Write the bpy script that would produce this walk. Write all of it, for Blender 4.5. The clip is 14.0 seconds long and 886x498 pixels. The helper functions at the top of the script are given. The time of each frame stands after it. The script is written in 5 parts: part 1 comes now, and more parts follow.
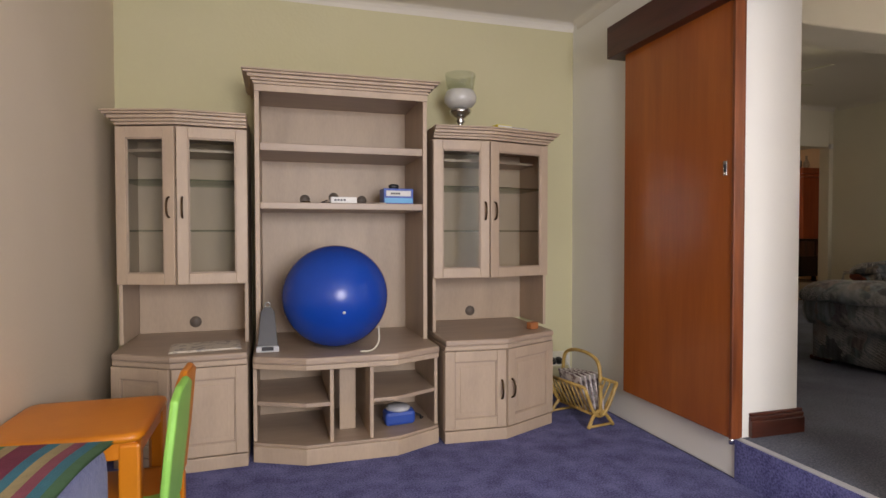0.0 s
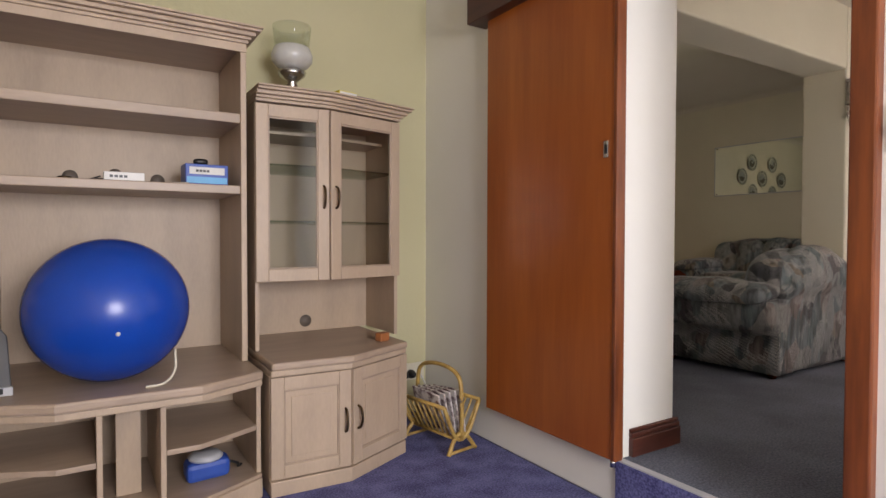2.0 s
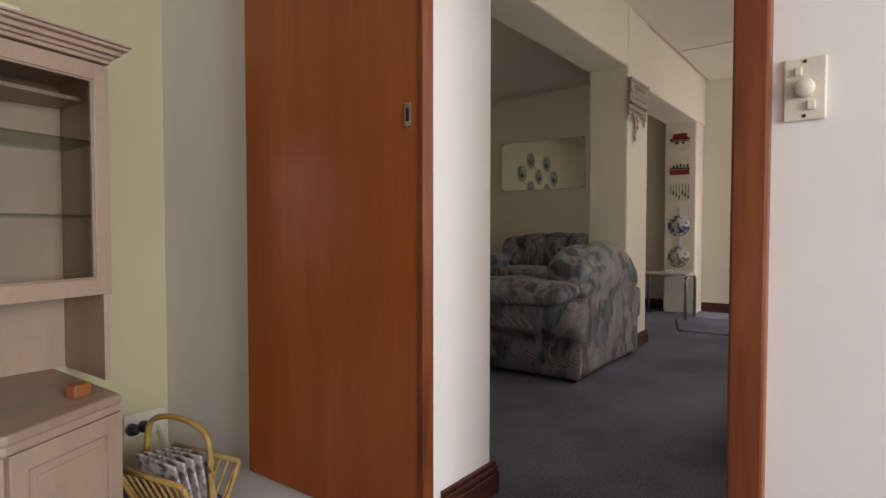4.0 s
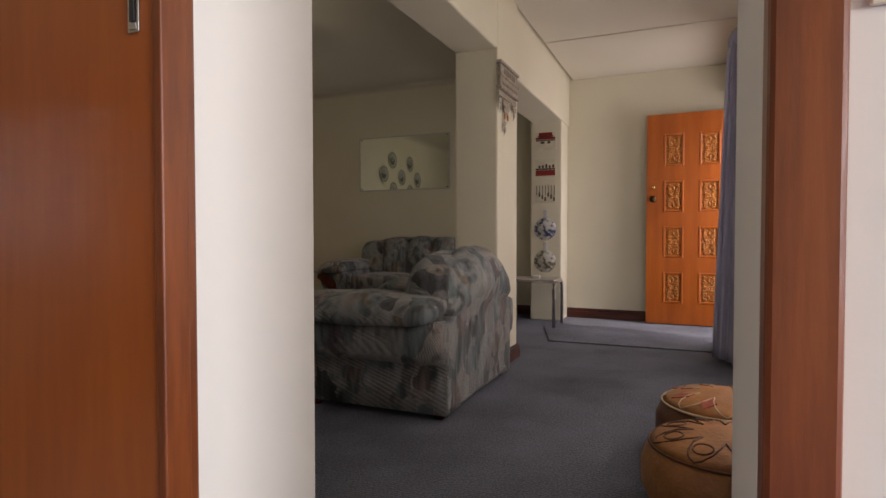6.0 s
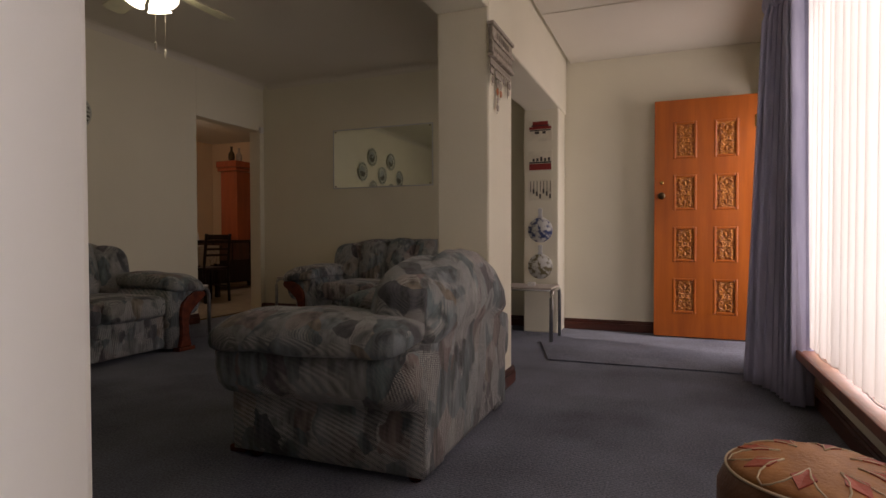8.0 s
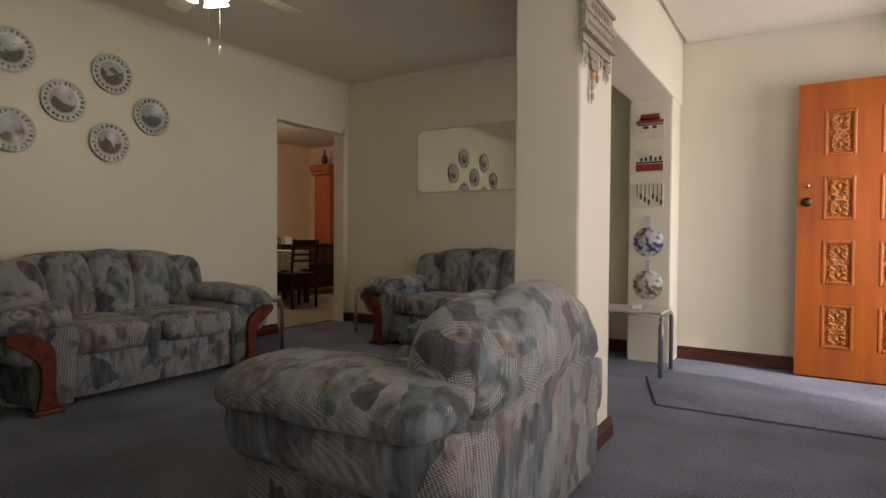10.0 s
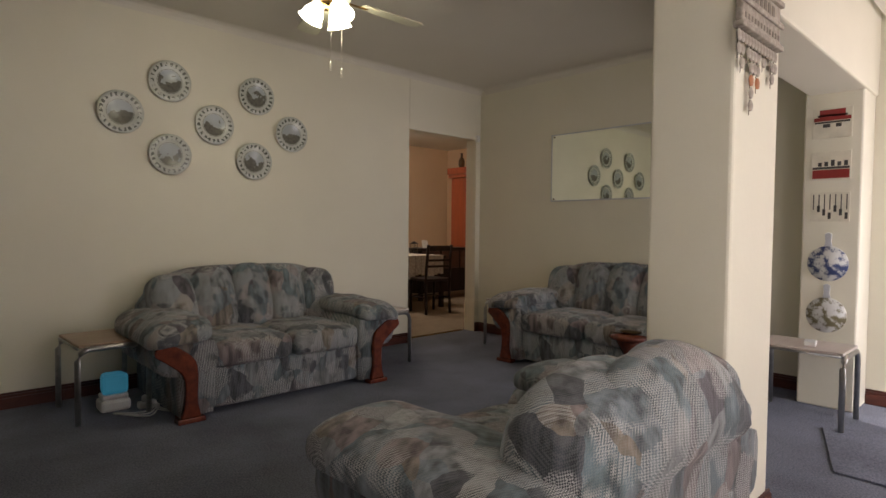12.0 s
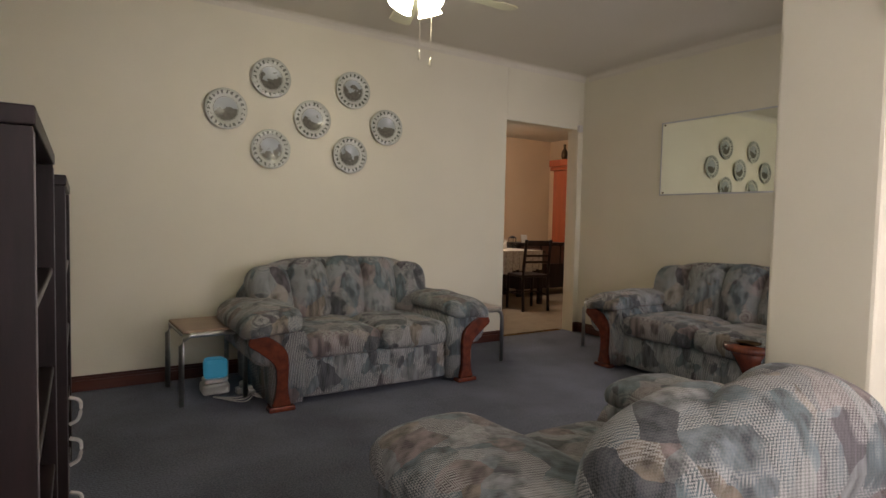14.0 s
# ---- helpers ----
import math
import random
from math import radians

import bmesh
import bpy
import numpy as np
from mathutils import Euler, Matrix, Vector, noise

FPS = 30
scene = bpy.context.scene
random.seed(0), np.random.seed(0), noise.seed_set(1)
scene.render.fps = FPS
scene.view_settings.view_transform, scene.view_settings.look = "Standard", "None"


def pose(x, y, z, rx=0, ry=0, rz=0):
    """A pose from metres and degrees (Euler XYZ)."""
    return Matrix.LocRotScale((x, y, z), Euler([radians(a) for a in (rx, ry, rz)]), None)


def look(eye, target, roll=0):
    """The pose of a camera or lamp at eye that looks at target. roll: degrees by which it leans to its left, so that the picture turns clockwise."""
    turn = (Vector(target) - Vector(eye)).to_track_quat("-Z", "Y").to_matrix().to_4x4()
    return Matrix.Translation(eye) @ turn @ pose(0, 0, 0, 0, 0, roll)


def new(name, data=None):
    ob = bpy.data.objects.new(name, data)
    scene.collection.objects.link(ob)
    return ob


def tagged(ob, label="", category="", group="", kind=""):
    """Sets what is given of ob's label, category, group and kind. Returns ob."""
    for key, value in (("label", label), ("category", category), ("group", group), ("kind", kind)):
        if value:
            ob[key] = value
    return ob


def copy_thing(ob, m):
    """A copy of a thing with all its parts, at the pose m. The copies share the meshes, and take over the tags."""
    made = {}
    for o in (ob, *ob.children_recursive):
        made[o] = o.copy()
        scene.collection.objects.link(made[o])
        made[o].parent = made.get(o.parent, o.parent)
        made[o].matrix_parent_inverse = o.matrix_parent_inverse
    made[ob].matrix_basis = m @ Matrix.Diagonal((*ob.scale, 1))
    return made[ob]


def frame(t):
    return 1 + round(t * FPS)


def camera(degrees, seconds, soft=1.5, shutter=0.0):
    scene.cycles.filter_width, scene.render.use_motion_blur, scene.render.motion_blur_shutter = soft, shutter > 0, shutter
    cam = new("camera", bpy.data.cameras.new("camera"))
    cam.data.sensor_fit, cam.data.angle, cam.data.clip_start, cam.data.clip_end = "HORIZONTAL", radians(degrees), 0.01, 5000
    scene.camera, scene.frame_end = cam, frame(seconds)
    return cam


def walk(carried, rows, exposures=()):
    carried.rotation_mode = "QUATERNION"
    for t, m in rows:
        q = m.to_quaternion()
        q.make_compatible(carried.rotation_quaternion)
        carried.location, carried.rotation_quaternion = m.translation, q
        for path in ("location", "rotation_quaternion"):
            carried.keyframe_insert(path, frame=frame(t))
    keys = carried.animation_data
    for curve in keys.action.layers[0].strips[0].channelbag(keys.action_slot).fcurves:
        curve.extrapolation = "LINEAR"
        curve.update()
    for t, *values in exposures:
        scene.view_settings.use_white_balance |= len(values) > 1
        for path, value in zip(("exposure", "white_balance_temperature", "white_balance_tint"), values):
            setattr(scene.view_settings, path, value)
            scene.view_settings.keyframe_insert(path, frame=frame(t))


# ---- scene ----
cam = camera(76.02, 14.0)
# seconds, place of the eye, heading, pitch, roll
PATH = [
    (0, 0.028, 0.004, 1.092, -16.33, -1.40, 0.08),
    (0.5, 0.055, 0.122, 1.086, -19.33, -1.29, -0.03),
    (1, 0.115, 0.299, 1.075, -23.68, -1.39, -0.14),
    (1.5, 0.172, 0.421, 1.059, -28.45, -1.36, -0.17),
    (2, 0.244, 0.553, 1.052, -32.24, -1.30, -0.13),
    (2.5, 0.332, 0.688, 1.037, -37.36, -1.38, -0.08),
    (3, 0.421, 0.804, 1.036, -41.82, -1.44, -0.09),
    (3.5, 0.595, 0.932, 1.066, -47.64, -1.57, -0.07),
    (4, 0.730, 1.035, 1.068, -53.02, -1.88, -0.01),
    (6.5, 1.526, 1.392, 1.059, -69.07, -1.22, 0.08),
    (7, 1.705, 1.461, 1.051, -70.83, -1.10, 0.19),
    (7.5, 1.847, 1.496, 1.044, -70.90, -1.15, 0.28),
    (8.2, 2.030, 1.582, 1.057, -66.29, -1.21, 0.03),
    (10.3, 2.593, 1.710, 1.188, -55.06, -1.23, -0.23),
    (10.5, 2.617, 1.735, 1.224, -52.83, -1.26, -0.12),
    (11, 2.677, 1.714, 1.283, -47.97, -1.50, -0.35),
    (11.5, 2.730, 1.723, 1.304, -45.34, -1.78, -0.51),
    (12, 2.796, 1.712, 1.305, -43.22, -1.95, -0.62),
    (12.5, 2.834, 1.730, 1.297, -40.60, -2.18, -0.70),
    (13, 2.875, 1.746, 1.304, -37.11, -2.60, -0.92),
    (13.5, 2.913, 1.761, 1.314, -34.56, -2.77, -1.07),
    (14, 2.959, 1.780, 1.320, -32.73, -2.84, -1.24),
]
EXPOSURES = [(0.0, 0.13, 6900, 21), (2.0, 0.25, 6800, 21), (3.0, 0.1, 6750, 20), (4.0, -0.02, 6700, 20), (6.5, 0.08, 6850, 23), (7.5, -0.1, 6850, 24), (8.2, -0.24, 6950, 27), (10.3, 0.82, 6400, 20), (11.5, 0.94, 6300, 20), (12.5, 1.03, 6300, 21), (14.0, 1.27, 6250, 21)]
walk(cam, [(t, pose(x, y, z, 90 + pitch, roll, yaw)) for t, x, y, z, yaw, pitch, roll in PATH], EXPOSURES)

# ---- light ----
world = bpy.data.worlds.new("world")
scene.world = world
world.use_nodes = True
wn = world.node_tree
sky = wn.nodes.new("ShaderNodeTexSky")
sky.sky_type, sky.sun_disc = "NISHITA", False
sky.sun_elevation, sky.sun_rotation = radians(48), radians(165)
wn.links.new(sky.outputs[0], wn.nodes["Background"].inputs[0])
wn.nodes["Background"].inputs[1].default_value = 0.10

SUN = bpy.data.lights.new("sun", "SUN")
SUN.energy, SUN.angle, SUN.color = 1.7, radians(0.5), (1.0, 0.93, 0.82)
new("sun", SUN).matrix_world = look((6.0, -8, 10), (6.0 + 2.6, 1.0, 0.0))


def area_lamp(name, m, sx, sy, watts, color):
    data = bpy.data.lights.new(name, "AREA")
    data.shape, data.size, data.size_y, data.energy, data.color = "RECTANGLE", sx, sy, watts, color
    ob = new(name, data)
    ob.matrix_world = m
    return ob


def point_lamp(name, x, y, z, watts, color, radius=0.05):
    data = bpy.data.lights.new(name, "POINT")
    data.energy, data.color, data.shadow_soft_size = watts, color, radius
    ob = new(name, data)
    ob.location = (x, y, z)
    return ob


# daylight standing in the window openings, and the lamps of the place
area_lamp("window_light_study", look((0.82, -1.93, 1.45), (0.5, 2.2, 0.1)), 1.25, 1.25, 122, (0.90, 0.96, 1.0))
area_lamp("window_light_hall", look((4.3, 0.62, 1.45), (4.3, 3.0, 1.2)), 3.0, 1.9, 56, (1.0, 0.97, 0.93))
area_lamp("door_light", look((6.85, 0.45, 1.25), (6.85, 3.0, 0.6)), 0.8, 1.9, 26, (1.0, 0.95, 0.9))
point_lamp("fan_bulb", 4.49, 4.43, 2.37, 3.4, (1.0, 0.96, 0.68), 0.10)
point_lamp("dining_bulb", 7.6, 7.9, 2.55, 24, (1.0, 0.86, 0.68), 0.10)


# ---- materials ----
def mat(name, color, rough=0.6, dark=None, scale=6.0, stretch=(1, 1, 1), fine=120.0, bump=0.05, metal=0.0, spread=(0.35, 0.7), spec=0.5, sheen=0.0, fine_amount=0.25):
    """A surface with a broad and a fine variation and a small relief."""
    m = bpy.data.materials.new(name)
    m.use_nodes = True
    nt = m.node_tree
    N, L = nt.nodes, nt.links
    b = N["Principled BSDF"]
    tc = N.new("ShaderNodeTexCoord")
    mp = N.new("ShaderNodeMapping")
    mp.inputs["Scale"].default_value = stretch
    L.new(tc.outputs["Object"], mp.inputs[0])
    n1 = N.new("ShaderNodeTexNoise")
    n1.inputs["Scale"].default_value, n1.inputs["Detail"].default_value = scale, 6
    n2 = N.new("ShaderNodeTexNoise")
    n2.inputs["Scale"].default_value, n2.inputs["Detail"].default_value = fine, 3
    L.new(mp.outputs[0], n1.inputs[0])
    L.new(mp.outputs[0], n2.inputs[0])
    add = N.new("ShaderNodeMath")
    add.operation = "MULTIPLY_ADD"
    add.inputs[1].default_value = fine_amount
    L.new(n2.outputs[0], add.inputs[0])
    L.new(n1.outputs[0], add.inputs[2])
    sub = N.new("ShaderNodeMath")
    sub.operation = "SUBTRACT"
    sub.inputs[1].default_value = fine_amount * 0.5
    L.new(add.outputs[0], sub.inputs[0])
    cr = N.new("ShaderNodeValToRGB")
    e = cr.color_ramp.elements
    d = dark or tuple(c * 0.82 for c in color)
    e[0].position, e[0].color = spread[0], (*d, 1)
    e[1].position, e[1].color = spread[1], (*color, 1)
    L.new(sub.outputs[0], cr.inputs[0])
    L.new(cr.outputs[0], b.inputs["Base Color"])
    bp = N.new("ShaderNodeBump")
    bp.inputs["Strength"].default_value, bp.inputs["Distance"].default_value = bump, 0.01
    L.new(n2.outputs[0], bp.inputs["Height"])
    L.new(bp.outputs[0], b.inputs["Normal"])
    b.inputs["Roughness"].default_value, b.inputs["Metallic"].default_value = rough, metal
    b.inputs["Specular IOR Level"].default_value = spec
    if sheen:
        b.inputs["Sheen Weight"].default_value = sheen
    return m


def carpet_mat(name, color, dark, rib):
    """Short pile; rib > 0 draws a woven herringbone relief."""
    m = mat(name, color, 0.95, dark, 2.2 if rib else 9.0, (1, 1, 1), 120.0, 0.5, spread=(0.15, 0.85) if rib else (0.25, 0.75), spec=0.1, sheen=0.06, fine_amount=1.3)
    nt = m.node_tree
    N, L = nt.nodes, nt.links
    v = N.new("ShaderNodeTexVoronoi")
    v.inputs["Scale"].default_value = 170 if not rib else 110
    tc = N["Texture Coordinate"]
    L.new(tc.outputs["Object"], v.inputs["Vector"])
    h = v.outputs["Distance"]
    if rib:
        w = N.new("ShaderNodeTexWave")
        w.wave_type, w.bands_direction = "BANDS", "DIAGONAL"
        w.inputs["Scale"].default_value, w.inputs["Distortion"].default_value = rib, 5.0
        w.inputs["Detail"].default_value, w.inputs["Detail Scale"].default_value = 2, 3
        L.new(tc.outputs["Object"], w.inputs["Vector"])
        a = N.new("ShaderNodeMath")
        a.operation = "ADD"
        L.new(w.outputs["Fac"], a.inputs[0])
        L.new(h, a.inputs[1])
        h = a.outputs[0]
    bp = N["Bump"]
    bp.inputs["Strength"].default_value, bp.inputs["Distance"].default_value = 0.6, 0.006
    L.new(h, bp.inputs["Height"])
    return m


def fabric_mat(name):
    """Tapestry upholstery: brushed patches of slate, teal, mauve and sand, with a coarse pale weave."""
    m = bpy.data.materials.new(name)
    m.use_nodes = True
    nt = m.node_tree
    N, L = nt.nodes, nt.links
    b = N["Principled BSDF"]
    tc = N.new("ShaderNodeTexCoord")
    warp = N.new("ShaderNodeTexNoise")
    warp.inputs["Scale"].default_value, warp.inputs["Detail"].default_value = 5.0, 3
    L.new(tc.outputs["Object"], warp.inputs[0])
    mix = N.new("ShaderNodeMixRGB")
    mix.inputs[0].default_value = 0.12
    L.new(tc.outputs["Object"], mix.inputs[1])
    L.new(warp.outputs["Color"], mix.inputs[2])
    mp = N.new("ShaderNodeMapping")
    mp.inputs["Rotation"].default_value, mp.inputs["Scale"].default_value = (0.3, 0.5, 0.4), (1.3, 1.3, 0.8)
    L.new(mix.outputs[0], mp.inputs[0])
    v = N.new("ShaderNodeTexVoronoi")
    v.inputs["Scale"].default_value = 8.5
    L.new(mp.outputs[0], v.inputs["Vector"])
    sep = N.new("ShaderNodeSeparateColor")
    L.new(v.outputs["Color"], sep.inputs[0])
    cr = N.new("ShaderNodeValToRGB")
    cr.color_ramp.interpolation = "CONSTANT"
    cols = [(0.0, (0.055, 0.06, 0.066)), (0.15, (0.115, 0.135, 0.145)), (0.30, (0.075, 0.098, 0.107)), (0.45, (0.15, 0.158, 0.158)), (0.58, (0.142, 0.112, 0.107)), (0.71, (0.092, 0.122, 0.132)), (0.83, (0.15, 0.126, 0.10)), (0.92, (0.07, 0.062, 0.07)), (1.0, (0.11, 0.108, 0.12))]
    e = cr.color_ramp.elements
    e[0].position, e[0].color = cols[0][0], (*cols[0][1], 1)
    e[1].position, e[1].color = cols[-1][0], (*cols[-1][1], 1)
    for p, c in cols[1:-1]:
        e.new(p).color = (*c, 1)
    L.new(sep.outputs[0], cr.inputs[0])
    # brush strokes
    mp2 = N.new("ShaderNodeMapping")
    mp2.inputs["Rotation"].default_value, mp2.inputs["Scale"].default_value = (0.2, 0.7, 0.5), (30, 30, 6)
    L.new(tc.outputs["Object"], mp2.inputs[0])
    st = N.new("ShaderNodeTexNoise")
    st.inputs["Scale"].default_value, st.inputs["Detail"].default_value = 1.0, 4
    L.new(mp2.outputs[0], st.inputs[0])
    mr = N.new("ShaderNodeMapRange")
    mr.inputs[1].default_value, mr.inputs[2].default_value, mr.inputs[3].default_value, mr.inputs[4].default_value = 0.34, 0.66, 0.45, 1.6
    L.new(st.outputs[0], mr.inputs[0])
    mul = N.new("ShaderNodeVectorMath")
    mul.operation = "SCALE"
    L.new(cr.outputs[0], mul.inputs[0])
    L.new(mr.outputs[0], mul.inputs["Scale"])
    # weave
    wv = N.new("ShaderNodeTexChecker")
    wv.inputs["Scale"].default_value = 300
    mp3 = N.new("ShaderNodeMapping")
    mp3.inputs["Scale"].default_value, mp3.inputs["Rotation"].default_value = (1.0, 0.8, 0.62), (0.5, 0.3, 0.7)
    L.new(tc.outputs["Object"], mp3.inputs[0])
    L.new(mp3.outputs[0], wv.inputs[0])
    msk = N.new("ShaderNodeTexNoise")
    msk.inputs["Scale"].default_value, msk.inputs["Detail"].default_value = 7.0, 2
    L.new(tc.outputs["Object"], msk.inputs[0])
    mk = N.new("ShaderNodeMapRange")
    mk.inputs[1].default_value, mk.inputs[2].default_value, mk.inputs[3].default_value, mk.inputs[4].default_value = 0.60, 0.68, 0.12, 0.85
    both = N.new("ShaderNodeMath")
    both.operation = "MULTIPLY_ADD"
    both.inputs[1].default_value = 0.30
    L.new(sep.outputs[1], both.inputs[0])
    L.new(msk.outputs[0], both.inputs[2])
    L.new(both.outputs[0], mk.inputs[0])
    mm = N.new("ShaderNodeMath")
    mm.operation = "MULTIPLY"
    L.new(mk.outputs[0], mm.inputs[0])
    L.new(wv.outputs["Fac"], mm.inputs[1])
    fin = N.new("ShaderNodeMixRGB")
    fin.inputs[2].default_value = (0.42, 0.41, 0.39, 1)
    L.new(mm.outputs[0], fin.inputs[0])
    L.new(mul.outputs[0], fin.inputs[1])
    L.new(fin.outputs[0], b.inputs["Base Color"])
    bp = N.new("ShaderNodeBump")
    bp.inputs["Strength"].default_value, bp.inputs["Distance"].default_value = 0.35, 0.004
    L.new(mm.outputs[0], bp.inputs["Height"])
    L.new(bp.outputs[0], b.inputs["Normal"])
    b.inputs["Roughness"].default_value = 0.85
    b.inputs["Sheen Weight"].default_value = 0.15
    b.inputs["Specular IOR Level"].default_value = 0.25
    return m


def glow_mat(name, color, strength):
    m = bpy.data.materials.new(name)
    m.use_nodes = True
    b = m.node_tree.nodes["Principled BSDF"]
    b.inputs["Base Color"].default_value = (*color, 1)
    b.inputs["Emission Color"].default_value = (*color, 1)
    b.inputs["Emission Strength"].default_value = strength
    return m


def glass_mat(name, color=(1, 1, 1), rough=0.0, alpha_mix=0.85):
    """Thin glass: mostly clear with a mirror-like gloss."""
    m = bpy.data.materials.new(name)
    m.use_nodes = True
    nt = m.node_tree
    N, L = nt.nodes, nt.links
    N.remove(N["Principled BSDF"])
    t = N.new("ShaderNodeBsdfTransparent")
    t.inputs[0].default_value = (*color, 1)
    g = N.new("ShaderNodeBsdfGlossy")
    g.inputs["Roughness"].default_value = rough
    lw = N.new("ShaderNodeLayerWeight")
    lw.inputs[0].default_value = 0.25
    fr = N.new("ShaderNodeMath")
    fr.operation, fr.inputs[1].default_value, fr.inputs[2].default_value = "MULTIPLY_ADD", 0.35, 0.02
    L.new(lw.outputs["Facing"], fr.inputs[0])
    mx = N.new("ShaderNodeMixShader")
    L.new(fr.outputs[0], mx.inputs[0])
    L.new(t.outputs[0], mx.inputs[1])
    L.new(g.outputs[0], mx.inputs[2])
    L.new(mx.outputs[0], N["Material Output"].inputs[0])
    return m


def blind_mat(name):
    """White woven blind cloth that lets light through."""
    m = bpy.data.materials.new(name)
    m.use_nodes = True
    nt = m.node_tree
    N, L = nt.nodes, nt.links
    N.remove(N["Principled BSDF"])
    d = N.new("ShaderNodeBsdfDiffuse")
    t = N.new("ShaderNodeBsdfTranslucent")
    tc = N.new("ShaderNodeTexCoord")
    mp = N.new("ShaderNodeMapping")
    mp.inputs["Scale"].default_value = (30, 30, 2)
    n = N.new("ShaderNodeTexNoise")
    n.inputs["Scale"].default_value = 3
    L.new(tc.outputs["Object"], mp.inputs[0])
    L.new(mp.outputs[0], n.inputs[0])
    cr = N.new("ShaderNodeValToRGB")
    cr.color_ramp.elements[0].color, cr.color_ramp.elements[1].color = (0.78, 0.76, 0.71, 1), (0.88, 0.87, 0.84, 1)
    L.new(n.outputs[0], cr.inputs[0])
    L.new(cr.outputs[0], d.inputs[0])
    L.new(cr.outputs[0], t.inputs[0])
    mx = N.new("ShaderNodeMixShader")
    mx.inputs[0].default_value = 0.47
    L.new(d.outputs[0], mx.inputs[1])
    L.new(t.outputs[0], mx.inputs[2])
    L.new(mx.outputs[0], N["Material Output"].inputs[0])
    return m


def plate_mat(name, seed):
    """White glazed plate with a printed rim of dark sprigs and a printed view in the middle."""
    m = bpy.data.materials.new(name)
    m.use_nodes = True
    nt = m.node_tree
    N, L = nt.nodes, nt.links
    b = N["Principled BSDF"]
    tc = N.new("ShaderNodeTexCoord")
    sep = N.new("ShaderNodeSeparateXYZ")
    L.new(tc.outputs["Object"], sep.inputs[0])
    com = N.new("ShaderNodeCombineXYZ")
    L.new(sep.outputs[0], com.inputs[0])
    L.new(sep.outputs[1], com.inputs[1])
    ln = N.new("ShaderNodeVectorMath")
    ln.operation = "LENGTH"
    L.new(com.outputs[0], ln.inputs[0])
    n = N.new("ShaderNodeTexNoise")
    n.noise_dimensions = "4D"
    n.inputs["W"].default_value, n.inputs["Scale"].default_value, n.inputs["Detail"].default_value = seed * 3.7, 62, 3
    L.new(tc.outputs["Object"], n.inputs[0])
    n2 = N.new("ShaderNodeTexNoise")
    n2.noise_dimensions = "4D"
    n2.inputs["W"].default_value, n2.inputs["Scale"].default_value, n2.inputs["Detail"].default_value = seed * 1.9 + 1, 19, 6
    L.new(tc.outputs["Object"], n2.inputs[0])

    def band(lo, hi):
        a = N.new("ShaderNodeMath")
        a.operation = "GREATER_THAN"
        a.inputs[1].default_value = lo
        c = N.new("ShaderNodeMath")
        c.operation = "LESS_THAN"
        c.inputs[1].default_value = hi
        L.new(ln.outputs["Value"], a.inputs[0])
        L.new(ln.outputs["Value"], c.inputs[0])
        p = N.new("ShaderNodeMath")
        p.operation = "MULTIPLY"
        L.new(a.outputs[0], p.inputs[0])
        L.new(c.outputs[0], p.inputs[1])
        return p.outputs[0]

    def math2(op, a, c):
        q = N.new("ShaderNodeMath")
        q.operation = op
        for k, v in enumerate((a, c)):
            if isinstance(v, (int, float)):
                q.inputs[k].default_value = v
            elif v is not None:
                L.new(v, q.inputs[k])
        return q.outputs[0]

    # sprigs round the rim
    ang = math2("ARCTAN2", sep.outputs[1], sep.outputs[0])
    wave = math2("SINE", math2("MULTIPLY", ang, 22.0), None)
    sprig = math2("ADD", math2("MULTIPLY", wave, 0.6), math2("MULTIPLY", math2("SUBTRACT", n.outputs[0], 0.5), 5.0))
    pa = math2("MULTIPLY", math2("GREATER_THAN", sprig, 0.15), band(0.106, 0.130))
    pr = math2("MAXIMUM", pa, band(0.083, 0.086))
    # a dark view against a pale sky
    hill = math2("SUBTRACT", math2("MULTIPLY", math2("SUBTRACT", n2.outputs[0], 0.5), 0.32), math2("SUBTRACT", sep.outputs[1], 0.008))
    pb = math2("MULTIPLY", math2("GREATER_THAN", hill, 0.0), band(-1, 0.080))
    mx0 = N.new("ShaderNodeMixRGB")
    mx0.inputs[1].default_value, mx0.inputs[2].default_value = (0.48, 0.49, 0.43, 1), (0.34, 0.37, 0.36, 1)
    L.new(band(-1, 0.080), mx0.inputs[0])
    mx = N.new("ShaderNodeMixRGB")
    mx.inputs[2].default_value = (0.09, 0.095, 0.075, 1)
    L.new(pr, mx.inputs[0])
    L.new(mx0.outputs[0], mx.inputs[1])
    tone = N.new("ShaderNodeMixRGB")
    tone.inputs[1].default_value, tone.inputs[2].default_value = (0.05, 0.05, 0.042, 1), (0.21, 0.20, 0.16, 1)
    L.new(n.outputs[0], tone.inputs[0])
    mx2 = N.new("ShaderNodeMixRGB")
    L.new(pb, mx2.inputs[0])
    L.new(mx.outputs[0], mx2.inputs[1])
    L.new(tone.outputs[0], mx2.inputs[2])
    L.new(mx2.outputs[0], b.inputs["Base Color"])
    b.inputs["Roughness"].default_value = 0.25
    return m


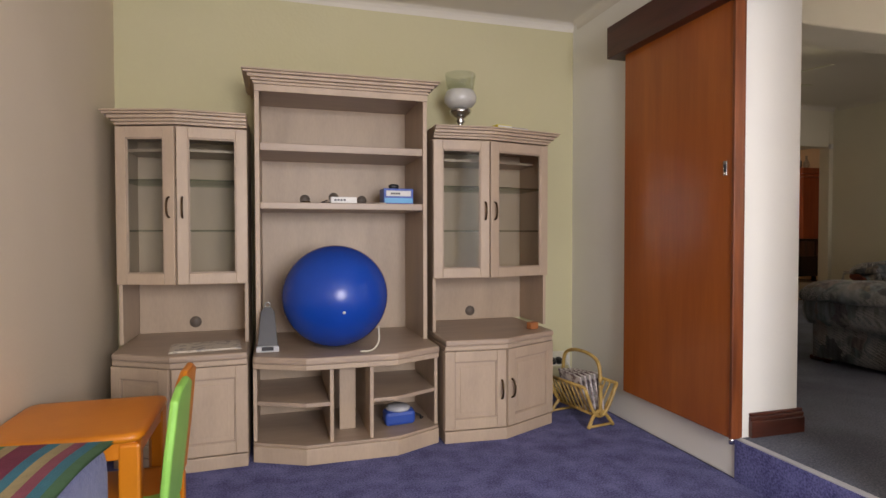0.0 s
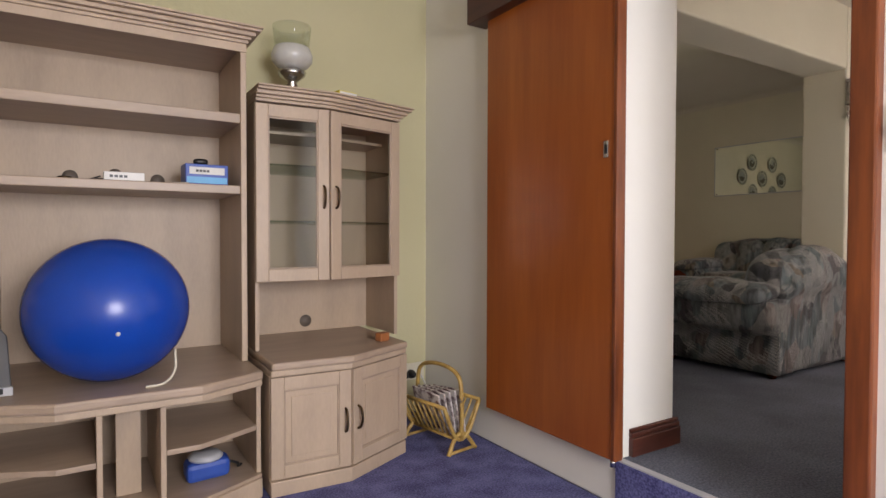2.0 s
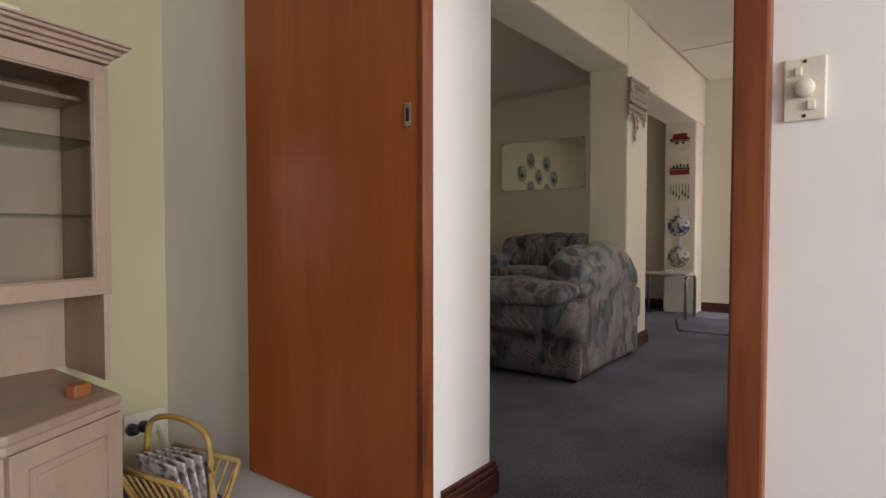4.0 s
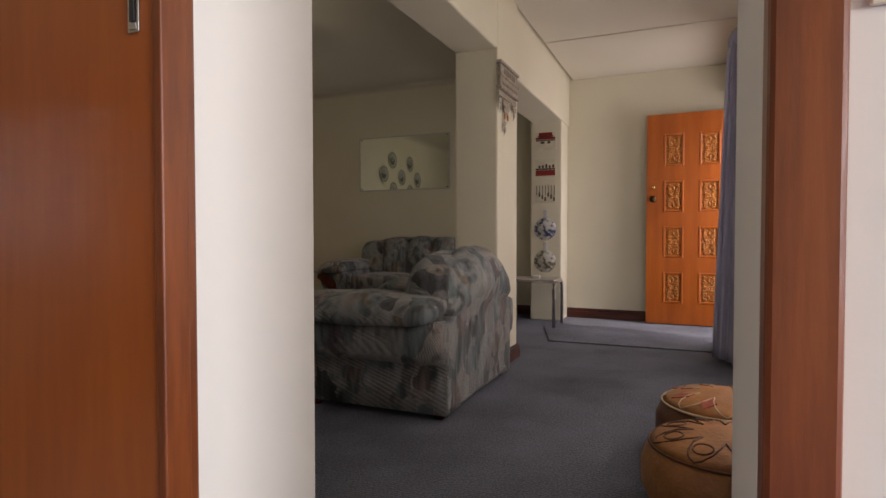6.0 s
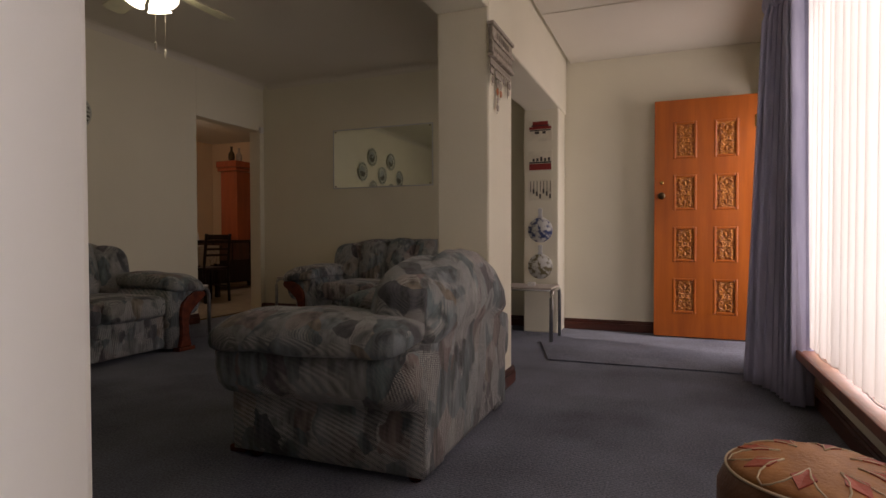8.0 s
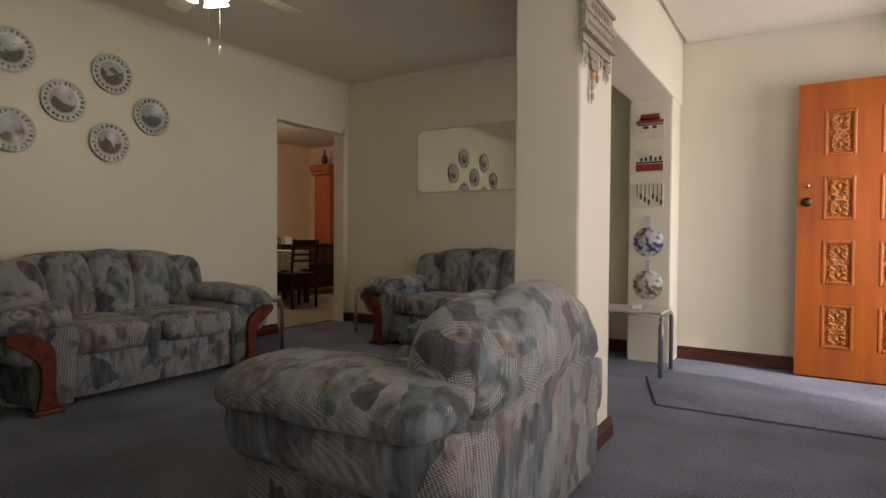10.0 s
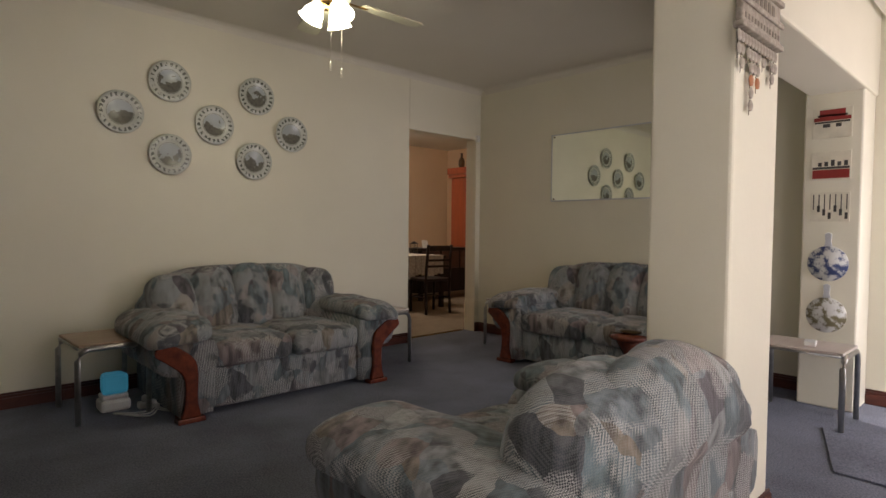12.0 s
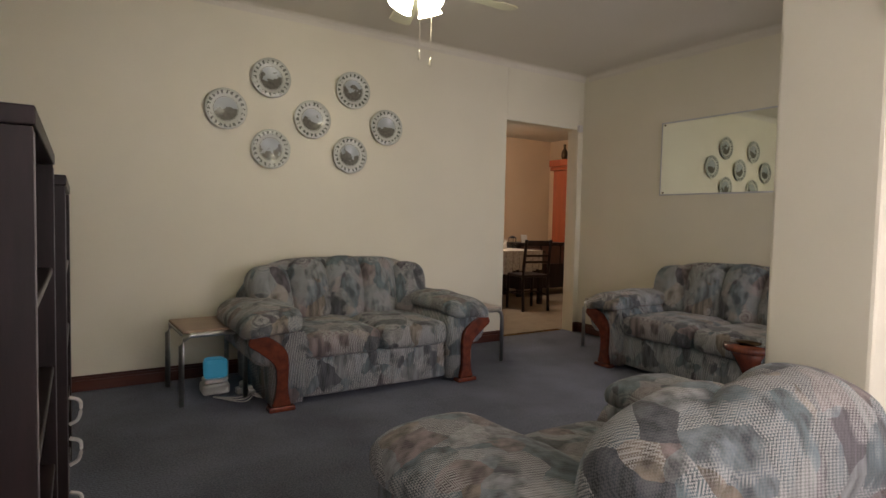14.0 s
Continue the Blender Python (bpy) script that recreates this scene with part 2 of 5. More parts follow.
M_WALL = mat("cream_wall_paint", (0.74, 0.70, 0.565), 0.75, (0.70, 0.66, 0.53), 1.6, fine=55, bump=0.05, fine_amount=0.12, spec=0.3)
M_WALL_MID = mat("white_wall_paint", (0.82, 0.805, 0.74), 0.75, (0.78, 0.765, 0.70), 1.6, fine=55, bump=0.04, fine_amount=0.12, spec=0.3)
M_WALL_STUDY = mat("pale_yellow_wall_paint", (0.58, 0.54, 0.335), 0.7, (0.545, 0.505, 0.31), 1.4, fine=60, bump=0.1, fine_amount=0.12, spec=0.3)
M_WALL_WARM = mat("warm_beige_wall_paint", (0.68, 0.58, 0.44), 0.7, (0.64, 0.545, 0.41), 1.4, fine=60, bump=0.1, fine_amount=0.12, spec=0.3)
M_CEIL = mat("ceiling_paint", (0.70, 0.66, 0.57), 0.8, (0.67, 0.63, 0.54), 1.1, fine=40, bump=0.05, fine_amount=0.1, spec=0.2)
M_PEACH = mat("peach_wall_paint", (0.72, 0.55, 0.36), 0.75, (0.68, 0.51, 0.33), 1.4, fine=60, bump=0.08, fine_amount=0.12, spec=0.3)
M_CARPET_BLUE = carpet_mat("violet_blue_carpet", (0.185, 0.19, 0.42), (0.062, 0.066, 0.175), 0)
M_CARPET_GREY = carpet_mat("grey_ribbed_carpet", (0.20, 0.218, 0.272), (0.068, 0.074, 0.096), 30)
M_CARPET_BEIGE = carpet_mat("beige_carpet", (0.25, 0.205, 0.15), (0.19, 0.155, 0.11), 0)
M_OAK = mat("limed_oak_foil", (0.53, 0.405, 0.29), 0.45, (0.42, 0.318, 0.228), 3.2, (2.4, 2.4, 0.7), 45, 0.06, spread=(0.25, 0.75), fine_amount=0.35)
M_OAK_FLAT = mat("limed_oak_shelf", (0.45, 0.34, 0.25), 0.4, (0.36, 0.27, 0.198), 5.0, (0.6, 3.2, 3.2), 30, 0.05, spread=(0.25, 0.75), fine_amount=0.35)
M_SLIDE = mat("varnished_orange_veneer", (0.40, 0.108, 0.017), 0.33, (0.27, 0.062, 0.010), 3.0, (2.6, 2.6, 0.22), 22, 0.03, spread=(0.25, 0.75), fine_amount=0.35)
M_FRAME = mat("varnished_brown_timber", (0.25, 0.066, 0.016), 0.4, (0.125, 0.031, 0.009), 9.0, (3, 3, 0.3), 40, 0.05, spread=(0.3, 0.7))
M_PELMET = mat("dark_red_brown_timber", (0.085, 0.022, 0.012), 0.35, (0.05, 0.013, 0.008), 6.0, (3, 0.3, 3), 40, 0.04)
M_SKIRT = mat("dark_stained_skirting", (0.10, 0.028, 0.016), 0.35, (0.055, 0.016, 0.01), 8.0, (0.6, 0.6, 3), 40, 0.04)
M_DOOR = mat("golden_carved_meranti", (0.42, 0.105, 0.012), 0.3, (0.30, 0.068, 0.008), 5.0, (3, 3, 0.25), 30, 0.04, spread=(0.3, 0.7))
M_CARVE = mat("carved_panel_timber", (0.54, 0.20, 0.03), 0.35, (0.29, 0.075, 0.011), 55.0, (1, 1, 1), 120, 0.9, spread=(0.38, 0.55))
M_MAHOG = mat("polished_mahogany", (0.17, 0.040, 0.018), 0.22, (0.085, 0.02, 0.012), 6.0, (3, 3, 0.4), 40, 0.03)
M_DARKWOOD = mat("dark_wenge_wood", (0.022, 0.013, 0.013), 0.42, (0.012, 0.008, 0.008), 7.0, (3, 3, 0.4), 50, 0.05, spec=0.2)
# pale grey holds edge wear and the light reflected off the bookcase edges
M_EDGE_GLINT = mat("worn_edge_with_glint", (0.20, 0.185, 0.18), 0.35, (0.11, 0.10, 0.10), 12, bump=0.03)
M_RACK = mat("dark_red_rack_wood", (0.075, 0.024, 0.016), 0.35, (0.04, 0.014, 0.01), 8.0, (3, 3, 0.5), 50, 0.05)
M_FABRIC = fabric_mat("tapestry_upholstery")
M_CURTAIN = mat("lilac_curtain_cloth", (0.43, 0.43, 0.57), 0.8, (0.33, 0.33, 0.46), 7.0, (3, 3, 0.5), 200, 0.15, sheen=0.3, spec=0.2)
M_BLIND = blind_mat("blind_cloth")
M_CHROME = mat("brushed_chrome", (0.62, 0.62, 0.60), 0.25, (0.5, 0.5, 0.49), 20, metal=1.0, bump=0.01)
M_STEEL = mat("dull_steel_tube", (0.50, 0.50, 0.48), 0.33, (0.38, 0.38, 0.37), 20, metal=1.0, bump=0.02)
M_BRONZE = mat("dark_bronze", (0.10, 0.065, 0.035), 0.35, metal=1.0, bump=0.02)
M_BRASS = mat("brass", (0.50, 0.32, 0.11), 0.25, metal=1.0, bump=0.02)
M_BALL = mat("blue_rubber", (0.003, 0.062, 0.42), 0.26, (0.002, 0.05, 0.35), 3.0, fine=200, bump=0.02)
M_WHITE = mat("white_plastic", (0.72, 0.71, 0.67), 0.4, scale=9, bump=0.02)
M_IVORY = mat("ivory_plastic", (0.74, 0.69, 0.55), 0.35, scale=9, bump=0.02)
M_BLACK = mat("black_plastic", (0.018, 0.018, 0.02), 0.4, bump=0.03)
M_BLUEBOX = mat("blue_card", (0.03, 0.09, 0.42), 0.4, bump=0.02)
M_SKYBOX = mat("light_blue_card", (0.10, 0.42, 0.75), 0.4, bump=0.02)
M_YELLOW = mat("yellow_card", (0.70, 0.58, 0.04), 0.5, bump=0.02)
M_PURPLE = mat("purple_card", (0.11, 0.06, 0.16), 0.5, bump=0.02)
M_ORANGE = mat("orange_plastic", (0.74, 0.24, 0.012), 0.4, (0.66, 0.20, 0.01), 4, bump=0.03)
M_GREEN = mat("lime_plastic", (0.30, 0.66, 0.12), 0.4, (0.26, 0.58, 0.10), 4, bump=0.03)
M_CANE = mat("yellow_cane", (0.52, 0.35, 0.10), 0.4, (0.36, 0.22, 0.06), 22, (1, 1, 1), 90, 0.15)
M_PAPER = mat("printed_magazine", (0.62, 0.58, 0.55), 0.4, (0.12, 0.07, 0.08), 17, (1, 1, 1), 60, 0.03, spread=(0.40, 0.55))
M_PRINT = mat("newsprint", (0.62, 0.56, 0.47), 0.7, (0.36, 0.32, 0.28), 26, bump=0.02, spread=(0.38, 0.5))
M_LEATHER = mat("tan_tooled_leather", (0.44, 0.20, 0.065), 0.5, (0.29, 0.115, 0.035), 9, (1, 1, 1), 70, 0.3, spread=(0.3, 0.68))
M_LEATHER_RED = mat("red_leather_patch", (0.42, 0.09, 0.05), 0.5, (0.32, 0.06, 0.035), 12, fine=70, bump=0.25)
M_LEATHER_DARK = mat("dark_leather_side", (0.15, 0.055, 0.022), 0.5, (0.10, 0.036, 0.015), 9, fine=70, bump=0.25)
M_CREAM = mat("cream_stitching", (0.60, 0.48, 0.32), 0.6, bump=0.05)
M_STOOLTOP = mat("wood_grain_laminate", (0.36, 0.25, 0.17), 0.4, (0.28, 0.19, 0.125), 6, (0.5, 4, 1), 50, 0.03)
M_STOOLGREY = mat("pale_grey_laminate", (0.50, 0.44, 0.39), 0.4, (0.44, 0.38, 0.34), 6, (0.5, 4, 1), 50, 0.03)
M_TILE = mat("terracotta_sill_tile", (0.40, 0.20, 0.13), 0.35, (0.30, 0.14, 0.09), 9, fine=60, bump=0.05)
M_MIRROR = mat("silvered_glass", (0.80, 0.84, 0.76), 0.01, (0.79, 0.83, 0.75), 1, metal=1.0, bump=0.0)
M_GLASS = glass_mat("clear_glass", (0.93, 0.95, 0.93))
M_SHELFGLASS = glass_mat("shelf_glass", (0.60, 0.66, 0.60))
M_SHADE = mat("white_frosted_glass", (0.62, 0.61, 0.56), 0.25, (0.52, 0.51, 0.47), 12, bump=0.03)
M_BULB = glow_mat("lit_frosted_shade", (1.0, 0.97, 0.72), 4.5)
M_FANBLADE = mat("ivory_fan_blade", (0.60, 0.58, 0.42), 0.4, bump=0.02)
M_BOTTLE = mat("dark_bottle_glass", (0.012, 0.014, 0.010), 0.12, bump=0.01)
M_CAPRED = mat("wine_red_foil", (0.09, 0.02, 0.018), 0.35, bump=0.04)
M_CAPGREEN = mat("olive_foil", (0.19, 0.19, 0.11), 0.35, bump=0.04)
M_CLAY = mat("grey_clay_ornament", (0.42, 0.37, 0.30), 0.7, (0.26, 0.22, 0.18), 45, bump=0.2)
M_CLAYDARK = mat("dark_carved_lettering", (0.20, 0.17, 0.13), 0.7, bump=0.1)
M_TEAL = glow_mat("lit_teal_plastic", (0.045, 0.30, 0.42), 0.10)
M_CLOTH = mat("pale_lace_cloth", (0.52, 0.49, 0.42), 0.9, (0.34, 0.31, 0.27), 30, bump=0.2)
M_REDWOOD = mat("orange_red_cabinet_wood", (0.34, 0.075, 0.025), 0.35, (0.25, 0.05, 0.016), 5, (3, 3, 0.3), 40, 0.03)
M_BLUECLOTH = mat("blue_towelling", (0.14, 0.16, 0.34), 0.95, (0.09, 0.10, 0.24), 60, fine=300, bump=0.6, sheen=0.3, fine_amount=0.6)
M_GREYMETAL = mat("silver_grey_paint", (0.55, 0.56, 0.58), 0.35, bump=0.02)
M_GUNMETAL = mat("dark_grey_moulding", (0.07, 0.07, 0.075), 0.4, bump=0.02)
M_BROWNCAP = mat("brown_plastic_cap", (0.17, 0.14, 0.115), 0.5, bump=0.02)
M_SOIL = mat("outdoor_paving", (0.36, 0.31, 0.25), 0.9, (0.27, 0.23, 0.18), 3, fine=60, bump=0.3)
M_TERRACOTTA = mat("terracotta_wood", (0.42, 0.15, 0.05), 0.5, bump=0.05)
STRIPES = [mat("striped_cloth_%s" % n, c, 0.85, None, 30, fine=250, bump=0.3) for n, c in (("plum", (0.16, 0.02, 0.05)), ("teal", (0.03, 0.16, 0.22)), ("gold", (0.33, 0.26, 0.13)), ("moss", (0.06, 0.15, 0.07)), ("rose", (0.25, 0.06, 0.09)))]


# ---- mesh helpers ----
def finish(name, bm, material, parent=None, smooth=False, bevel=0.0, seg=2, at=None):
    me = bpy.data.meshes.new(name)
    bmesh.ops.recalc_face_normals(bm, faces=bm.faces)
    bm.to_mesh(me)
    bm.free()
    for mt in (material if isinstance(material, (list, tuple)) else [material]):
        me.materials.append(mt)
    ob = new(name, me)
    if smooth:
        for p in me.polygons:
            p.use_smooth = True
    if bevel:
        md = ob.modifiers.new("bevel", "BEVEL")
        md.width, md.segments, md.limit_method = bevel, seg, "ANGLE"
        md.angle_limit = radians(40)
    if at is not None:
        ob.matrix_basis = at
    if parent is not None:
        ob.parent = parent
    return ob


def add_box(bm, x0, x1, y0, y1, z0, z1, mi=0):
    v = [bm.verts.new((x, y, z)) for z in (z0, z1) for y in (y0, y1) for x in (x0, x1)]
    for f in ((0, 2, 3, 1), (4, 5, 7, 6), (0, 1, 5, 4), (2, 6, 7, 3), (0, 4, 6, 2), (1, 3, 7, 5)):
        bm.faces.new([v[i] for i in f]).material_index = mi


def each(name, items, material, parent=None, bevel=0.003):
    """Alike pieces, each an object of its own."""
    for it in items:
        bm = bmesh.new()
        add_box(bm, *it)
        finish(name, bm, material, parent, bevel=bevel)


def box(name, x0, x1, y0, y1, z0, z1, material, parent=None, bevel=0.004, at=None):
    bm = bmesh.new()
    add_box(bm, x0, x1, y0, y1, z0, z1)
    return finish(name, bm, material, parent, bevel=bevel, at=at)


def boxes(name, items, material, parent=None, bevel=0.003, at=None):
    bm = bmesh.new()
    for it in items:
        add_box(bm, *it)
    return finish(name, bm, material, parent, bevel=bevel, at=at)


def prism(name, pts, z0, z1, material, parent=None, bevel=0.004, at=None, smooth=False):
    """A plan outline raised from z0 to z1."""
    bm = bmesh.new()
    lo = [bm.verts.new((x, y, z0)) for x, y in pts]
    hi = [bm.verts.new((x, y, z1)) for x, y in pts]
    bm.faces.new(lo[::-1])
    bm.faces.new(hi)
    n = len(pts)
    for i in range(n):
        bm.faces.new((lo[i], lo[(i + 1) % n], hi[(i + 1) % n], hi[i]))
    return finish(name, bm, material, parent, smooth=smooth, bevel=bevel, at=at)


def add_lathe(bm, prof, seg=24, cx=0, cy=0, mi=0):
    rings = []
    for r, z in prof:
        rings.append([bm.verts.new((cx + max(r, 1e-4) * math.cos(2 * math.pi * i / seg), cy + max(r, 1e-4) * math.sin(2 * math.pi * i / seg), z)) for i in range(seg)])
    for a, b in zip(rings, rings[1:]):
        for i in range(seg):
            bm.faces.new((a[i], a[(i + 1) % seg], b[(i + 1) % seg], b[i])).material_index = mi
    bm.faces.new(rings[0][::-1]).material_index = mi
    bm.faces.new(rings[-1]).material_index = mi


def lathe(name, prof, material, parent=None, seg=24, at=None, smooth=True):
    bm = bmesh.new()
    add_lathe(bm, prof, seg)
    ob = finish(name, bm, material, parent, smooth=smooth, at=at)
    return ob


def add_tube(bm, pts, r, seg=8, closed=False, mi=0):
    pts = [Vector(p) for p in pts]
    rings = []
    n = len(pts)
    up = Vector((0, 0, 1))
    for i, p in enumerate(pts):
        a = pts[(i - 1) % n] if (closed or i > 0) else p
        b = pts[(i + 1) % n] if (closed or i < n - 1) else p
        d = (b - a).normalized()
        s = d.cross(up)
        if s.length < 0.05:
            s = d.cross(Vector((1, 0, 0)))
        s.normalize()
        q = s.cross(d)
        rings.append([bm.verts.new(p + (s * math.cos(2 * math.pi * k / seg) + q * math.sin(2 * math.pi * k / seg)) * r) for k in range(seg)])
    pairs = list(zip(rings, rings[1:])) + ([(rings[-1], rings[0])] if closed else [])
    for a, b in pairs:
        for k in range(seg):
            bm.faces.new((a[k], a[(k + 1) % seg], b[(k + 1) % seg], b[k])).material_index = mi
    if not closed:
        bm.faces.new(rings[0][::-1]).material_index = mi
        bm.faces.new(rings[-1]).material_index = mi


def tube(name, pts, r, material, parent=None, seg=8, closed=False, at=None):
    bm = bmesh.new()
    add_tube(bm, pts, r, seg, closed)
    return finish(name, bm, material, parent, smooth=True, at=at)


def curve_pts(ctrl, n=8):
    """Points of a smooth line through the control points."""
    c = [Vector(p) for p in ctrl]
    c = [c[0] * 2 - c[1]] + c + [c[-1] * 2 - c[-2]]
    out = []
    for i in range(1, len(c) - 2):
        for k in range(n):
            t = k / n
            p0, p1, p2, p3 = c[i - 1:i + 3]
            out.append(0.5 * ((2 * p1) + (p2 - p0) * t + (2 * p0 - 5 * p1 + 4 * p2 - p3) * t * t + (3 * p1 - p0 - 3 * p2 + p3) * t ** 3))
    out.append(c[-2])
    return out


def add_pillow(bm, cx, cy, cz, sx, sy, sz, e1=0.5, e2=0.5, nu=28, nv=16, turn=None, warp=None):
    """A stuffed, rounded block (superellipsoid) of half sizes sx, sy, sz."""
    def sp(v, e):
        return math.copysign(abs(v) ** e, v)
    rings = []
    for j in range(nv + 1):
        ph = -math.pi / 2 + math.pi * j / nv
        ring = []
        for i in range(nu):
            th = 2 * math.pi * i / nu
            p = Vector((sx * sp(math.cos(ph), e1) * sp(math.cos(th), e2), sy * sp(math.cos(ph), e1) * sp(math.sin(th), e2), sz * sp(math.sin(ph), e1)))
            if warp:
                p = warp(p)
            if turn:
                p = turn @ p
            ring.append(bm.verts.new((p.x + cx, p.y + cy, p.z + cz)))
        rings.append(ring)
    for a, b in zip(rings, rings[1:]):
        for i in range(nu):
            bm.faces.new((a[i], a[(i + 1) % nu], b[(i + 1) % nu], b[i]))
    bmesh.ops.remove_doubles(bm, verts=rings[0] + rings[-1], dist=1e-5)


def thing(name, m, label, category, group=""):
    ob = new(name)
    ob.empty_display_size = 0.1
    ob.matrix_basis = m
    return tagged(ob, label, category, group)


def setting(ob, label="", category=""):
    return tagged(ob, label, category, kind="structure")

# ---- structure ----
UF = 0.184      # upper floor
WX0, WX1 = 1.985, 2.33    # wall between study and living rooms
OY0, OY1 = 1.255, 2.04    # its opening
HC, LC, SC = 2.68, 2.84, 2.53    # ceilings: hall, lounge, study
WY = 0.86       # window wall
FX = 7.40       # end wall
PY = 6.02       # wall with the plates

setting(box("floor_study", -0.97, WX0, -2.15, 3.66, -0.2, 0.0, M_CARPET_BLUE, bevel=0), "violet-blue cut pile carpet", "floor")
setting(box("floor_lounge", WX0 + 0.01, FX, WY, PY + 0.15, -0.2, UF, M_CARPET_GREY, bevel=0.006), "grey ribbed carpet on the raised floor", "floor")
setting(box("floor_dining", 4.9, 10.6, PY + 0.15, 9.9, -0.2, UF, M_CARPET_BEIGE, bevel=0), "beige carpet of the dining room", "floor")
setting(box("step_riser", WX0 - 0.012, WX0 - 0.001, OY0 - 0.02, OY1 + 0.0, 0.0, UF - 0.002, M_CARPET_BLUE, bevel=0.004), "step riser covered with violet-blue carpet", "step")
setting(box("trim_step", WX0 - 0.012, WX0 + 0.02, OY0 - 0.02, OY1 + 0.0, UF - 0.001, UF + 0.006, M_GREYMETAL, bevel=0.002), "thin pale edging strip on the step", "trim")

# study
setting(box("wall_study_left", -0.97, -0.82, -2.0, 3.51, 0, SC, M_WALL_WARM, bevel=0), "warm beige painted plaster wall", "wall")
setting(box("wall_study_back", -0.97, WX0, 3.51, 3.66, 0, SC, M_WALL_STUDY, bevel=0), "pale yellow painted plaster wall", "wall")
setting(boxes("wall_study_front", [(-0.97, 0.18, -2.15, -2.0, 0, SC), (1.46, WX0, -2.15, -2.0, 0, SC), (0.18, 1.46, -2.15, -2.0, 0, 0.82), (0.18, 1.46, -2.15, -2.0, 2.12, SC)], M_WALL_STUDY, bevel=0), "pale yellow wall round the window", "wall")
setting(box("ceiling_study", -0.97, WX1, -2.15, 3.66, SC, SC + 0.1, M_CEIL, bevel=0), "plain cream ceiling", "ceiling")
setting(boxes("window_study", [(0.18, 1.46, -2.10, -2.06, 0.82, 0.87), (0.18, 1.46, -2.10, -2.06, 2.07, 2.12), (0.18, 0.23, -2.10, -2.06, 0.87, 2.07), (1.41, 1.46, -2.10, -2.06, 0.87, 2.07), (0.80, 0.84, -2.10, -2.06, 0.87, 2.07)], M_WHITE), "white window frame", "window")

# wall with the opening
bm = bmesh.new()
add_box(bm, WX0, WX1, OY1, 3.66, 0, HC + 0.2)
add_box(bm, WX0, WX1, -2.15, OY0, 0, HC + 0.2)
add_box(bm, WX0, WX1, OY0, OY1, 2.26, HC + 0.2)
add_box(bm, WX1 - 0.15, WX1, 3.66, PY + 0.15, 0, LC)
setting(finish("wall_middle", bm, M_WALL_MID, bevel=0.008), "thick cream wall with a wide opening", "wall")
# cornice of the study
def cornice(name, pts, z, r=0.055):
    bm = bmesh.new()
    for (xa, ya), (xb, yb), (nx, ny) in pts:
        prof = [(0.0, 0.0), (0.0, -r)] + [(r * (1 - math.cos(a)), -r * (1 - math.sin(a))) for a in (0.4, 0.8, 1.2)] + [(r, 0.0)]
        rows = []
        for x, y in ((xa, ya), (xb, yb)):
            rows.append([bm.verts.new((x + nx * u, y + ny * u, z + w)) for u, w in prof])
        for k in range(len(prof) - 1):
            bm.faces.new((rows[0][k], rows[0][k + 1], rows[1][k + 1], rows[1][k]))
        bm.faces.new(rows[0])
        bm.faces.new(rows[1][::-1])
    return setting(finish(name, bm, M_CEIL), "cream coved cornice", "trim")

cornice("trim_cornice_study", [((-0.82, 3.508), (WX0, 3.508), (0, -1)), ((WX0 - 0.002, -2.0), (WX0 - 0.002, 3.45), (-1, 0))], SC - 0.001)
cornice("trim_cornice_lounge", [((WX1, PY - 0.002), (FX, PY - 0.002), (0, -1)), ((FX - 0.002, 2.85), (FX - 0.002, PY - 0.06), (-1, 0)), ((WX1, 2.745), (FX, 2.745), (0, 1))], LC - 0.001, 0.06)

# lounge, hall, dining
setting(box("ceiling_hall", WX1, FX + 0.15, WY - 0.2, 2.45, HC, HC + 0.1, M_CEIL, bevel=0), "cream ceiling of the hall", "ceiling")
setting(box("trim_ceiling_strip", 6.12, 6.16, WY, 2.45, HC - 0.008, HC - 0.001, M_CEIL, bevel=0.003), "flat cover strip on the ceiling joint", "trim")
setting(box("ceiling_lounge", WX1, FX + 0.15, 2.45, PY + 0.15, LC, LC + 0.1, M_CEIL, bevel=0), "cream ceiling of the lounge", "ceiling")
setting(box("wall_end", FX, FX + 0.15, WY - 0.2, PY + 0.15, 0, LC, M_WALL, bevel=0), "cream painted plaster wall", "wall")
setting(boxes("wall_plates", [(WX1, 6.38, PY, PY + 0.15, 0, LC), (7.33, FX, PY, PY + 0.15, 0, LC), (6.38, 7.33, PY, PY + 0.15, 2.29, LC)], M_WALL, bevel=0.006), "cream wall with a doorway", "wall")
bm = bmesh.new()
add_box(bm, 4.82, 5.27, 2.445, 2.74, UF, HC + 0.15)
add_box(bm, 7.08, FX - 0.002, 2.50, 2.82, UF, HC + 0.15)
add_box(bm, WX1, 4.82, 2.447, 2.738, 2.246, HC + 0.15)
add_box(bm, 5.27, FX - 0.002, 2.485, 2.80, 2.20, HC + 0.15)
setting(finish("wall_pillar_beam", bm, M_WALL, bevel=0.012), "cream plastered pillar and beam between hall and lounge", "pillar")
